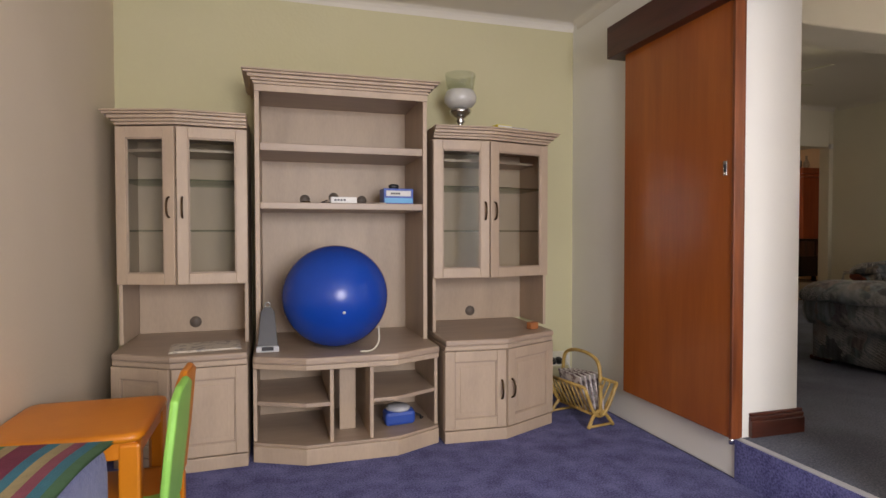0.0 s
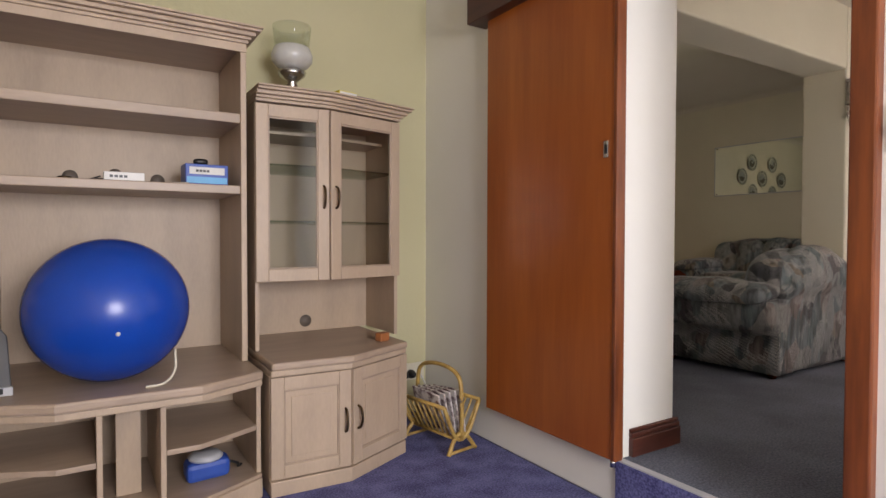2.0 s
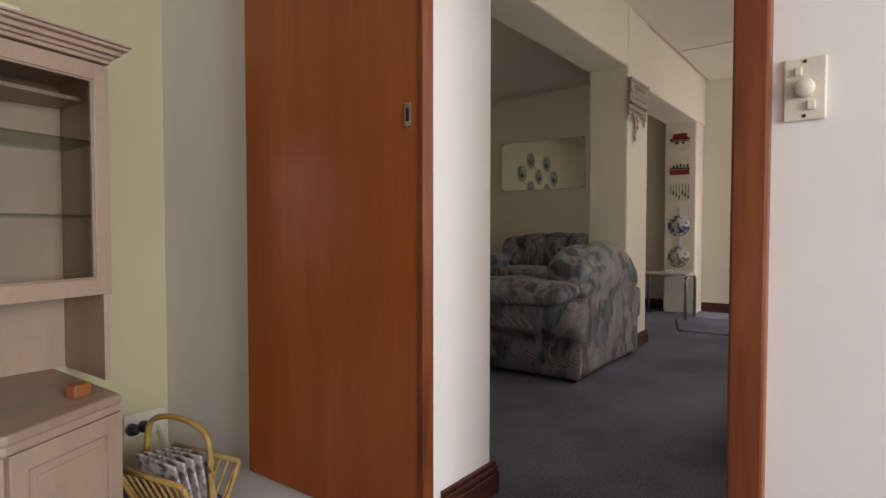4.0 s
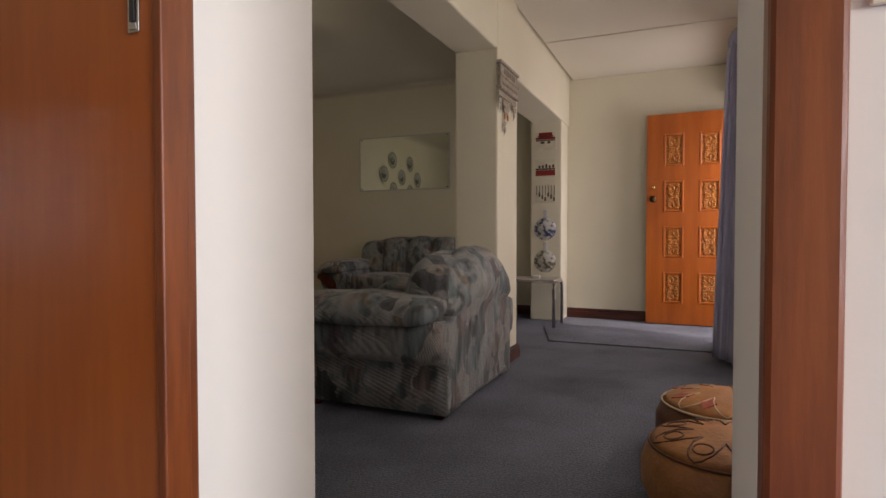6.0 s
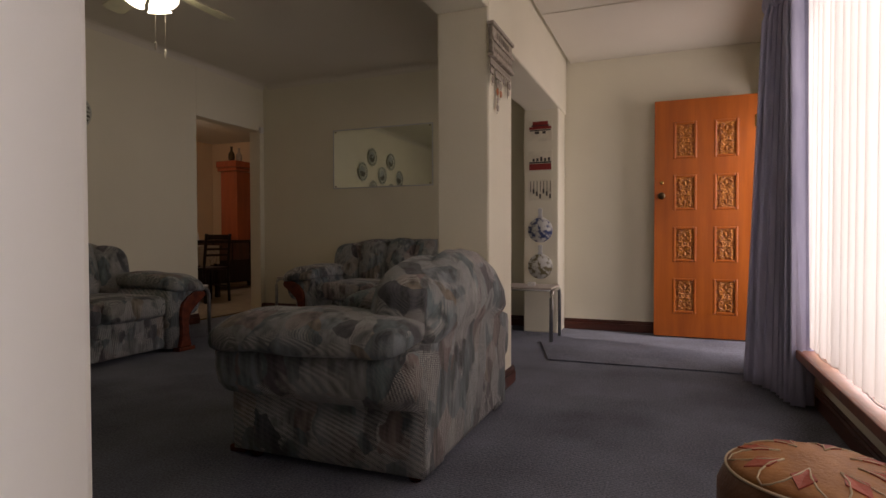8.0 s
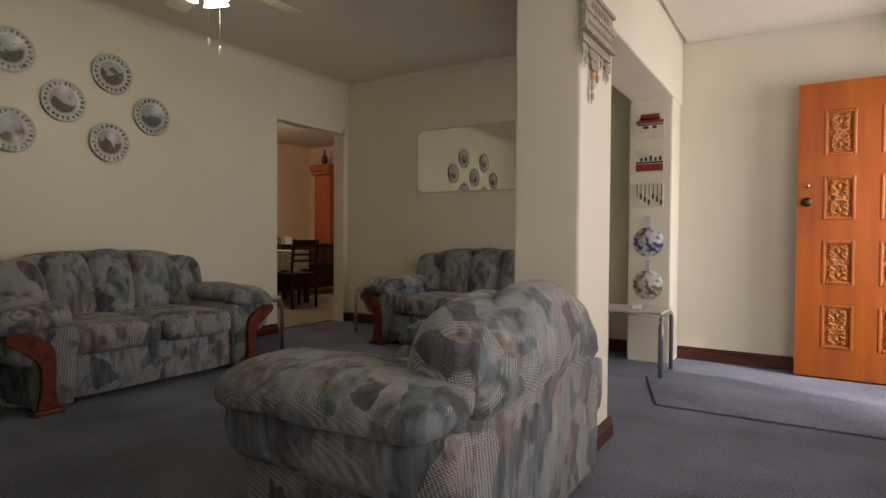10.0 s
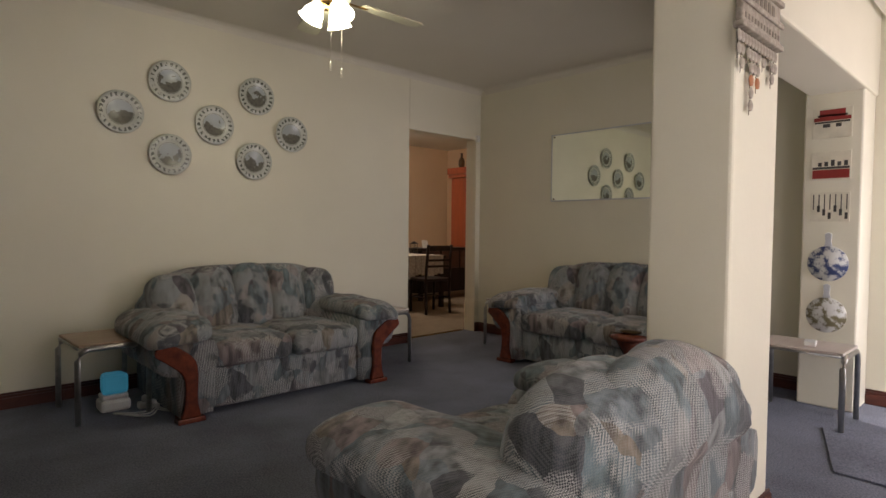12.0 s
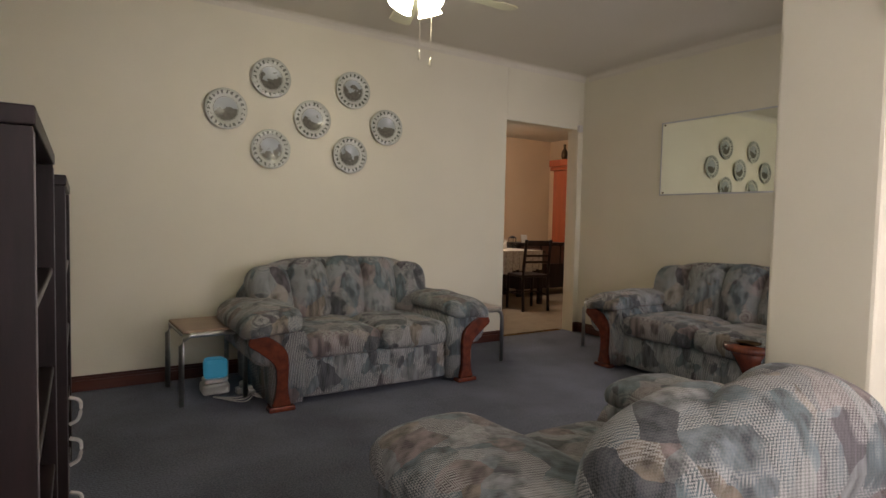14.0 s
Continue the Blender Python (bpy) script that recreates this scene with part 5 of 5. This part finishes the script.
# hanging clay ornament on the pillar corner
hg = thing("wall_hanging", pose(0, 0, 0), "carved plaque with hanging strings of clay beads", "wall ornament")
box("plaque", 4.80, 5.18, 2.418, 2.443, 2.005, 2.145, M_CLAY, hg, 0.006)
for z0 in (2.1455, 2.065, 1.985):
    box("plaque_ledge", 4.785, 5.195, 2.408, 2.4445 if z0 != 2.065 else 2.4175, z0, z0 + 0.0195, M_CLAY, hg, 0.004)
LENGTHS = (2, 3, 1, 2, 6, 3, 4, 1, 2, 1, 1, 3, 2)
each("letter_bar", [(4.87 + 0.042 * k, 4.898 + 0.042 * k, 2.4155, 2.4178, 2.09, 2.128) for k in range(6)], M_CLAYDARK, hg, 0.001)
each("month_mark", [(4.82 + 0.030 * k, 4.832 + 0.030 * k, 2.4155, 2.4178, 2.02, 2.038) for k in range(12)], M_CLAYDARK, hg, 0.001)
for k, ln in enumerate(LENGTHS):
    x = 4.80 + 0.030 * k
    tube("string", [(x, 2.432, 1.985), (x, 2.432, 1.97 - 0.043 * ln)], 0.0012, M_BRONZE, hg, 5)
    for j in range(ln):
        lathe("disc", [(0.017, 0), (0.0195, 0.0015), (0.0195, 0.0045), (0.017, 0.006)], M_TERRACOTTA if (k, j) in ((4, 3), (6, 3)) else M_CLAY, hg, 16, pose(x, 2.430, 1.96 - 0.043 * j, 90, 0, 0))

# pictures on the pilaster
def picture(z0, z1, bands, label):
    p = thing("picture", pose(7.078, 2.665, 0), label, "picture", "pictures on the pilaster")
    box("board", -0.006, 0, -0.107, 0.107, z0, z1, M_IVORY, p, 0.001)
    for mt, items in bands:
        boxes("print", [(-0.0072, -0.0062, -a, -b, z0 + (z1 - z0) * c, z0 + (z1 - z0) * d) for a, b, c, d in items], mt, p, 0)


M_PRED = mat("printed_red", (0.28, 0.025, 0.02), 0.4, bump=0.01)
M_PDARK = mat("printed_dark", (0.06, 0.055, 0.05), 0.4, bump=0.01)
rng = random.Random(4)
picture(1.915, 2.105, [(M_PRED, [(0.10, -0.10, 0.58, 0.70), (0.07, -0.07, 0.70, 0.95)]), (M_PDARK, [(0.095, -0.095, 0.50, 0.56), (0.05, 0.02, 0.36, 0.48), (-0.01, -0.05, 0.36, 0.48), (0.08, -0.08, 0.72, 0.78)])], "small print with a red banded shelf")
picture(1.65, 1.83, [(M_PRED, [(0.10, -0.10, 0.05, 0.36)]), (M_PDARK, [(0.10, -0.10, 0.38, 0.46)] + [(0.09 - 0.035 * k, 0.07 - 0.035 * k, 0.48, 0.60 + 0.25 * rng.random()) for k in range(5)])], "small print of jars on a red shelf")
picture(1.385, 1.572, [(M_PDARK, [(0.095 - 0.03 * k, 0.089 - 0.03 * k, 0.40, 0.92) for k in range(7)] + [(0.098 - 0.03 * k, 0.082 - 0.03 * k, 0.08 + 0.12 * (k % 3), 0.30 + 0.12 * (k % 3)) for k in range(6)])], "small print of hanging kitchen spoons")
for zc, mt in ((1.115, M_BLUEBOX), (0.785, M_CLAY)):
    p = thing("round_board", pose(7.078, 2.665, zc, 0, -90, 0), "round board with a printed view hung by its handle", "board", "pictures on the pilaster")
    M_RB = mat("printed_board", (0.55, 0.55, 0.52), 0.4, (0.03, 0.05, 0.14) if mt is M_BLUEBOX else (0.14, 0.12, 0.06), 24, bump=0.02, spread=(0.42, 0.55))
    lathe("disc", [(0.11, 0), (0.113, 0.004), (0.11, 0.009), (0.0, 0.0095)], M_RB, p, 36)
    prism("handle", [(0.10, -0.025), (0.14, -0.016), (0.19, -0.02), (0.20, 0.0), (0.19, 0.02), (0.14, 0.016), (0.10, 0.025)], 0.0, 0.008, M_GREYMETAL, p, 0.003)

# front door, standing open
fd = thing("front_door", pose(7.245, 0.90, UF + 0.012), "golden carved wooden front door standing open", "door")
DW, DH = 0.80, 2.02
xs = [0.0, 0.15, 0.335, 0.465, 0.65, DW]
zs = [0.0, 0.20, 0.50, 0.64, 0.94, 1.08, 1.38, 1.52, 1.83, DH]
items = [(-0.02, 0.02, 0.0, DW, zs[2 * i], zs[2 * i + 1]) for i in range(5)]
for i in range(4):
    z0, z1 = zs[2 * i + 1], zs[2 * i + 2]
    for a, b in ((xs[0], xs[1]), (xs[2], xs[3]), (xs[4], xs[5])):
        items.append((-0.02, 0.02, a, b, z0, z1))
boxes("leaf", items, M_DOOR, fd, 0.0)
for i in range(4):
    z0, z1 = zs[2 * i + 1], zs[2 * i + 2]
    for a, b in ((xs[1], xs[2]), (xs[3], xs[4])):
        box("panel", -0.008, 0.008, a, b, z0, z1, M_CARVE, fd, 0)
        e = 0.022
        boxes("moulding", [(-0.0235, -0.009, a, a + e, z0, z1), (-0.0235, -0.009, b - e, b, z0, z1), (-0.0235, -0.009, a + e, b - e, z0, z0 + e), (-0.0235, -0.009, a + e, b - e, z1 - e, z1)], M_DOOR, fd, 0.006)
        bm = bmesh.new()
        cy, cz, ry, rz = (a + b) / 2, (z0 + z1) / 2, (b - a) / 2 - 0.03, (z1 - z0) / 2 - 0.03
        for sy in (-1, 1):
            for sz in (-1, 1):
                add_tube(bm, curve_pts([(-0.011, cy, cz + sz * 0.012), (-0.013, cy + sy * ry * 0.75, cz + sz * rz * 0.22), (-0.013, cy + sy * ry * 0.3, cz + sz * rz * 0.45), (-0.013, cy + sy * ry * 0.8, cz + sz * rz * 0.7), (-0.013, cy + sy * ry * 0.2, cz + sz * rz * 0.92)], 5), 0.007, 6)
                add_pillow(bm, -0.011, cy + sy * ry * 0.72, cz + sz * rz * 0.45, 0.006, 0.012, 0.02, 1, 1, 8, 6)
                add_pillow(bm, -0.011, cy + sy * ry * 0.6, cz + sz * rz * 0.93, 0.006, 0.014, 0.012, 1, 1, 8, 6)
            add_pillow(bm, -0.011, cy + sy * ry * 0.35, cz, 0.006, 0.013, 0.022, 1, 1, 8, 6)
        for sz in (-1, 0, 1):
            add_pillow(bm, -0.011, cy, cz + sz * rz * 0.68, 0.007, 0.012, 0.02, 1, 1, 8, 6)
        finish("carving", bm, M_CARVE, fd, smooth=True)
lathe("knob", [(0.028, 0), (0.03, 0.006), (0.012, 0.012), (0.012, 0.035), (0.028, 0.045), (0.03, 0.06), (0.018, 0.07)], M_BRONZE, fd, 22, pose(-0.02, DW - 0.06, 1.205, 0, -90, 0))
lathe("lock", [(0.016, 0), (0.016, 0.008), (0.01, 0.012)], M_BRASS, fd, 16, pose(-0.02, DW - 0.06, 1.32, 0, -90, 0))
boxes("hinge", [(-0.024, -0.0205, 0.0, 0.035, 1.75, 1.85), (-0.024, -0.0205, 0.0, 0.035, 0.2, 0.3)], M_BRASS, fd, 0.002)

# door mat
mt_ = thing("carpet_runner", pose(0, 0, UF), "loose grey carpet runner inside the front door", "rug")
prism("pile", [(5.93, 2.36), (5.96, 0.98), (7.16, 0.98), (7.16, 1.65), (6.6, 2.56)], 0.001, 0.012, M_CARPET_GREY, mt_, 0.004)

# curtain
def drape(name, x0, x1, z0, z1, y, label):
    c = thing(name, pose(0, 0, 0), label, "curtain")
    bm = bmesh.new()
    n, nz = 130, 26
    grid = []
    for j in range(nz + 1):
        v = j / nz
        z = z0 + (z1 - z0) * v
        squeeze = 0.56 + 0.50 * (1 - v) ** 0.9 if v < 0.95 else 0.58 + 3.0 * (v - 0.95)
        row = []
        for i in range(n + 1):
            u = i / n
            ph = 2 * math.pi * (8 * u + 0.12 * math.sin(5 * u + 2 * v))
            amp = 0.040 * (0.75 + 0.4 * math.sin(7 * u + 1)) * (1.0 if v < 0.93 else 0.55)
            x = x0 + (x1 - x0) * (0.5 + (u - 0.5) * squeeze) + 0.012 * math.sin(2 * ph)
            row.append(bm.verts.new((x, y + 0.03 * (1 - v) + amp * math.sin(ph) * 1.3 + (0.10 + 0.08 * (1 - v)) * (u - 0.45), z)))
        grid.append(row)
    for a, b in zip(grid, grid[1:]):
        for i in range(n):
            bm.faces.new((a[i], a[i + 1], b[i + 1], b[i]))
    cl = finish("cloth", bm, M_CURTAIN, c, smooth=True)
    md = cl.modifiers.new("thickness", "SOLIDIFY")
    md.thickness = 0.004
    return c


cur = drape("curtain", 5.25, 5.74, UF + 0.02, 2.42, 0.99, "lilac-grey pleated curtain drawn aside")
bm = bmesh.new()
for k in range(26):
    x = 5.36 + 0.34 * k / 25
    add_pillow(bm, x, 0.985 + 0.02 * math.sin(k * 2.1) + 0.2 * (x - 5.53), 2.37, 0.009, 0.055, 0.06, 0.8, 0.8, 10, 8)
finish("heading", bm, M_CURTAIN, cur, smooth=True)
rail = setting(boxes("trim_curtain_rail", [(2.5, 6.2, 0.985, 1.0, 2.425, 2.445), (2.5, 6.2, 0.935, 0.945, 2.425, 2.445), (2.55, 2.58, WY, 1.0, 2.4455, 2.46), (6.1, 6.13, WY, 1.0, 2.4455, 2.46)], M_IVORY), "cream double curtain rail", "rail")

# vertical blind: track and single vanes
vb = thing("vertical_blind", pose(0, 0, 0), "white cloth vertical blind, nearly closed", "blind")
box("track", 2.55, 5.80, 0.895, 0.925, 2.355, 2.39, M_WHITE, vb, 0.003)
bm = bmesh.new()
nz = 1
sl = []
for i in range(7):
    u = -1 + i / 3
    sl.append((u * 0.064, 0.008 * (1 - u * u)))
lo = [bm.verts.new((x, y, 0.50)) for x, y in sl]
hi = [bm.verts.new((x, y, 2.352)) for x, y in sl]
for i in range(6):
    bm.faces.new((lo[i], lo[i + 1], hi[i + 1], hi[i]))
first = None
rng = random.Random(7)
for k in range(30):
    x = 2.60 + 0.108 * k
    ang = 12 + rng.uniform(-4, 4) + (4 if k in (11, 16) else 0)
    if first is None:
        first = finish("vane", bm, M_BLIND, vb, smooth=True, at=pose(x, 0.91, 0, 0, 0, ang))
    else:
        o = new("vane", first.data)
        o.parent, o.matrix_basis = vb, pose(x, 0.91, 0, 0, 0, ang)
o = tube("bead_chain", [(2.64 + 0.112 * k, 0.915 + 0.02 * math.sin(k), 0.505) for k in range(28)], 0.0025, M_WHITE, vb, 5)

# leather poufs
def pouf(m, label, tooled):
    p = thing("pouf", m, label, "pouf", "leather poufs by the window")
    lathe("side", [(0.17, 0.0), (0.215, 0.03), (0.245, 0.10), (0.245, 0.17), (0.222, 0.225)], M_LEATHER_DARK if not tooled else M_LEATHER, p, 40)
    lathe("top", [(0.2225, 0.2255), (0.20, 0.246), (0.14, 0.262), (0.06, 0.268), (0.0, 0.269)], M_LEATHER, p, 40)
    def zt(r):
        return float(np.interp(r, [0, 0.06, 0.14, 0.20, 0.2225], [0.269, 0.268, 0.262, 0.246, 0.2255]))
    bm = bmesh.new()
    bm2 = bmesh.new()
    for k in range(8):
        a0 = 2 * math.pi * k / 8
        line = []
        for q in range(9):
            v = q / 8
            r = 0.09 + 0.125 * math.sin(math.pi * v)
            a = a0 + (v - 0.5) * 2 * math.pi / 8 * 1.0
            line.append((r * math.cos(a), r * math.sin(a), zt(r) + 0.002))
        add_tube(bm, line, 0.0028, 5)
        # diamond patches
        if not tooled:
            cs = [(0.10, a0 + math.pi / 8), (0.15, a0 + math.pi / 8 - 0.2), (0.20, a0 + math.pi / 8), (0.15, a0 + math.pi / 8 + 0.2)]
            bp_ = bmesh.new()
            hi = [bp_.verts.new((r * math.cos(a), r * math.sin(a), zt(r) + 0.0045)) for r, a in cs]
            lo = [bp_.verts.new((r * math.cos(a), r * math.sin(a), zt(r) - 0.001)) for r, a in cs]
            bp_.faces.new(hi)
            bp_.faces.new(lo[::-1])
            for q in range(4):
                bp_.faces.new((lo[q], lo[(q + 1) % 4], hi[(q + 1) % 4], hi[q]))
            finish("patch", bp_, M_LEATHER_RED, p)
        else:
            c, s_ = math.cos(a0), math.sin(a0)
            add_tube(bm2, [(c * 0.155 + 0.028 * math.cos(t), s_ * 0.155 + 0.028 * math.sin(t), zt(0.155 + 0.028 * math.cos(t - a0)) + 0.001) for t in np.linspace(0, 2 * math.pi, 14, endpoint=False)], 0.003, 5, True)
    add_tube(bm, [(0.222 * math.cos(t), 0.222 * math.sin(t), 0.2265) for t in np.linspace(0, 2 * math.pi, 48, endpoint=False)], 0.004, 6, True)
    finish("stitching", bm, M_CREAM if not tooled else M_LEATHER_DARK, p, smooth=True)
    if tooled:
        finish("tooling", bm2, M_LEATHER_DARK, p)
    else:
        bm2.free()
    return p


pouf(pose(3.76, 1.19, UF), "tan and red patchwork leather pouf with pale stitching", False)
pouf(pose(3.27, 1.21, UF, 0, 0, 20), "tan tooled leather pouf", True)

# wine rack with bottles
wr = thing("wine_rack", pose(0, 0, UF), "dark red-brown wooden wine rack", "wine rack")
RX = [2.64, 2.80, 2.96, 3.12]
each("post", [(x - 0.016, x + 0.016, y - 0.012, y + 0.012, 0.0, 0.85 if x > 3.0 or x < 2.7 else 0.62) for x in RX for y in (0.885, 1.04)], M_RACK, wr, 0.004)
each("rail", [(RX[0] - 0.025, RX[-1] + 0.025, y - 0.009, y + 0.009, z - 0.012, z + 0.012) for y in (0.885, 1.04) for z in (0.06, 0.19, 0.32, 0.45, 0.58, 0.72, 0.86)], M_RACK, wr, 0.004)
each("cross_rail", [(x - 0.009, x + 0.009, 0.898, 1.027, z - 0.012, z + 0.012) for x in RX for z in (0.19, 0.45, 0.72)], M_RACK, wr, 0.003)
for k, (x, z) in enumerate(((2.72, 0.63), (2.88, 0.50), (2.72, 0.50), (3.04, 0.37), (2.88, 0.37), (2.72, 0.37), (3.04, 0.24), (2.88, 0.24), (2.72, 0.24), (3.04, 0.11), (2.88, 0.11))):
    b = thing("wine_bottle", pose(x, 0.866, UF + z + 0.012), "dark wine bottle lying in the rack", "bottle", "bottles in the wine rack")
    lathe("glass", [(0.03, 0), (0.036, 0.006), (0.036, 0.17), (0.03, 0.20), (0.015, 0.235), (0.0145, 0.25)], M_BOTTLE, b, 18, pose(0, 0, 0.036, -90, 0, 0))
    lathe("cap", [(0.0155, 0.2505), (0.0165, 0.255), (0.0165, 0.335), (0.014, 0.34)], M_CAPGREEN if k == 2 else M_CAPRED, b, 16, pose(0, 0, 0.036, -90, 0, 0))

# ---- dining room, seen through the doorway ----
tb = thing("dining_table", pose(8.0, 8.15, UF), "dark dining table under a pale lace cloth", "table")
box("top", -0.55, 0.45, -0.5, 0.6, 0.72, 0.75, M_DARKWOOD, tb, 0.006)
for sx in (-0.5, 0.4):
    for sy in (-0.45, 0.55):
        box("leg", sx - 0.03, sx + 0.03, sy - 0.03, sy + 0.03, 0, 0.719, M_DARKWOOD, tb, 0.006)
tc_ = thing("table_cloth", pose(8.0, 8.15, UF), "pale lace cloth hanging over the table edge", "cloth")
bm = bmesh.new()
add_box(bm, -0.57, 0.36, -0.52, 0.62, 0.7505, 0.757)
for k in range(16):
    x0 = -0.57 + 0.93 * k / 16
    add_box(bm, x0, x0 + 0.056, -0.527 - 0.006 * (k % 2), -0.5215 - 0.006 * (k % 2), 0.47 + 0.03 * math.sin(k), 0.757)
    y0 = -0.52 + 1.14 * k / 16
    add_box(bm, -0.578 - 0.006 * (k % 2), -0.5725 - 0.006 * (k % 2), y0, y0 + 0.07, 0.47 + 0.03 * math.cos(k), 0.757)
finish("lace", bm, M_CLOTH, tc_)


def dining_chair(m):
    c = thing("dining_chair", m, "dark wooden dining chair with slatted back", "chair", "chairs at the dining table")
    for sx in (-0.19, 0.19):
        tube("leg", [(sx, -0.19, 0), (sx, -0.18, 0.44)], 0.02, M_DARKWOOD, c)
        tube("leg", curve_pts([(sx, 0.20, 0), (sx, 0.18, 0.45), (sx * 0.97, 0.23, 0.92)], 6), 0.02, M_DARKWOOD, c)
    box("seat", -0.21, 0.21, -0.21, 0.19, 0.435, 0.47, M_DARKWOOD, c, 0.012)
    for z, hh in ((0.84, 0.07), (0.70, 0.03), (0.62, 0.03)):
        box("slat", -0.19, 0.19, 0.195, 0.212, z, z + hh, M_DARKWOOD, c, 0.005)
    for z in (0.20,):
        boxes("stretcher", [(-0.18, 0.18, -0.195, -0.175, z, z + 0.02), (-0.19, -0.175, -0.17, 0.17, z, z + 0.02), (0.175, 0.19, -0.17, 0.17, z, z + 0.02)], M_DARKWOOD, c, 0.003)
    return c


ch = dining_chair(pose(7.93, 7.42, UF, 0, 0, 172))
copy_thing(ch, pose(7.35, 8.2, UF, 0, 0, 90))
sb = thing("sideboard", pose(9.1, 8.55, UF), "dark sideboard with drawers", "sideboard")
box("body", -0.55, 1.2, -0.22, 0.22, 0.12, 0.80, M_DARKWOOD, sb, 0.006)
box("top", -0.58, 1.23, -0.25, 0.23, 0.801, 0.83, M_DARKWOOD, sb, 0.006)
each("drawer", [(-0.53 + 0.42 * k, -0.15 + 0.42 * k, -0.235, -0.2205, 0.50, 0.78) for k in range(4)], M_RACK, sb, 0.006)
each("leg", [(-0.53, -0.47, -0.2, -0.14, 0, 0.1195), (1.12, 1.18, -0.2, -0.14, 0, 0.1195), (-0.53, -0.47, 0.14, 0.2, 0, 0.1195), (1.12, 1.18, 0.14, 0.2, 0, 0.1195)], M_DARKWOOD, sb, 0.004)
cb = thing("tall_cabinet", pose(9.82, 8.55, UF), "tall orange-red wooden cabinet with a heavy crown", "cabinet")
box("body", -0.22, 0.35, -0.15, 0.2, 0.831, 2.0, M_REDWOOD, cb, 0.004)
boxes("crown", [(-0.28, 0.40, -0.19, 0.22, 2.001, 2.06), (-0.30, 0.42, -0.21, 0.23, 2.061, 2.17)], M_REDWOOD, cb, 0.008)
for dx in (-0.13, 0.05):
    b = thing("vase", pose(9.72 + dx, 8.5, UF + 2.171), "slim bottle-shaped vase on the cabinet", "vase", "vases on the tall cabinet")
    lathe("body", [(0.04, 0), (0.055, 0.05), (0.05, 0.12), (0.02, 0.17), (0.018, 0.22), (0.024, 0.24)], M_BRONZE if dx < 0 else M_CLAY, b, 18)
for dx, dy, w, hh, mt, nm in ((8.02, 8.05, 0.13, 0.14, M_PRINT, "small framed picture standing on the table"), (8.75, 8.45, 0.12, 0.12, M_WHITE, "white folded card standing on the sideboard")):
    b = thing("table_card", pose(dx, dy, UF + (0.7575 if dx < 8.3 else 0.8305)), nm, "card")
    box("face", -w / 2, w / 2, -0.006, 0.006, 0, hh, mt, b, 0.002, at=pose(0, 0, 0, -12, 0, 0))
    box("stay", -w / 4, w / 4, 0.03, 0.036, 0, hh * 0.8, mt, b, 0.001, at=pose(0, 0, 0, 10, 0, 0))
b = thing("glass_jug", pose(8.3, 8.2, UF + 0.7575), "glass jug in a dark metal frame", "jug")
lathe("glass", [(0.05, 0.01), (0.06, 0.03), (0.06, 0.10), (0.045, 0.13)], M_GLASS, b, 20)
for k in range(3):
    a = 2 * math.pi * k / 3
    tube("stay", [(0.063 * math.cos(a), 0.063 * math.sin(a), 0), (0.063 * math.cos(a), 0.063 * math.sin(a), 0.15)], 0.005, M_BLACK, b, 6)
tube("ring", [(0.063 * math.cos(a), 0.063 * math.sin(a), 0.15) for a in np.linspace(0, 2 * math.pi, 20, endpoint=False)], 0.005, M_BLACK, b, 6, True)
lathe("lid", [(0.05, 0.152), (0.04, 0.17), (0.01, 0.185)], M_BLACK, b, 16)
dl = thing("downlight", pose(7.6, 7.9, LC), "small round lit downlight in the dining room ceiling", "lamp")
lathe("lens", [(0.04, -0.004), (0.04, -0.001)], M_BULB, dl, 20)
lathe("ring", [(0.06, -0.01), (0.06, -0.001)], M_WHITE, dl, 24)
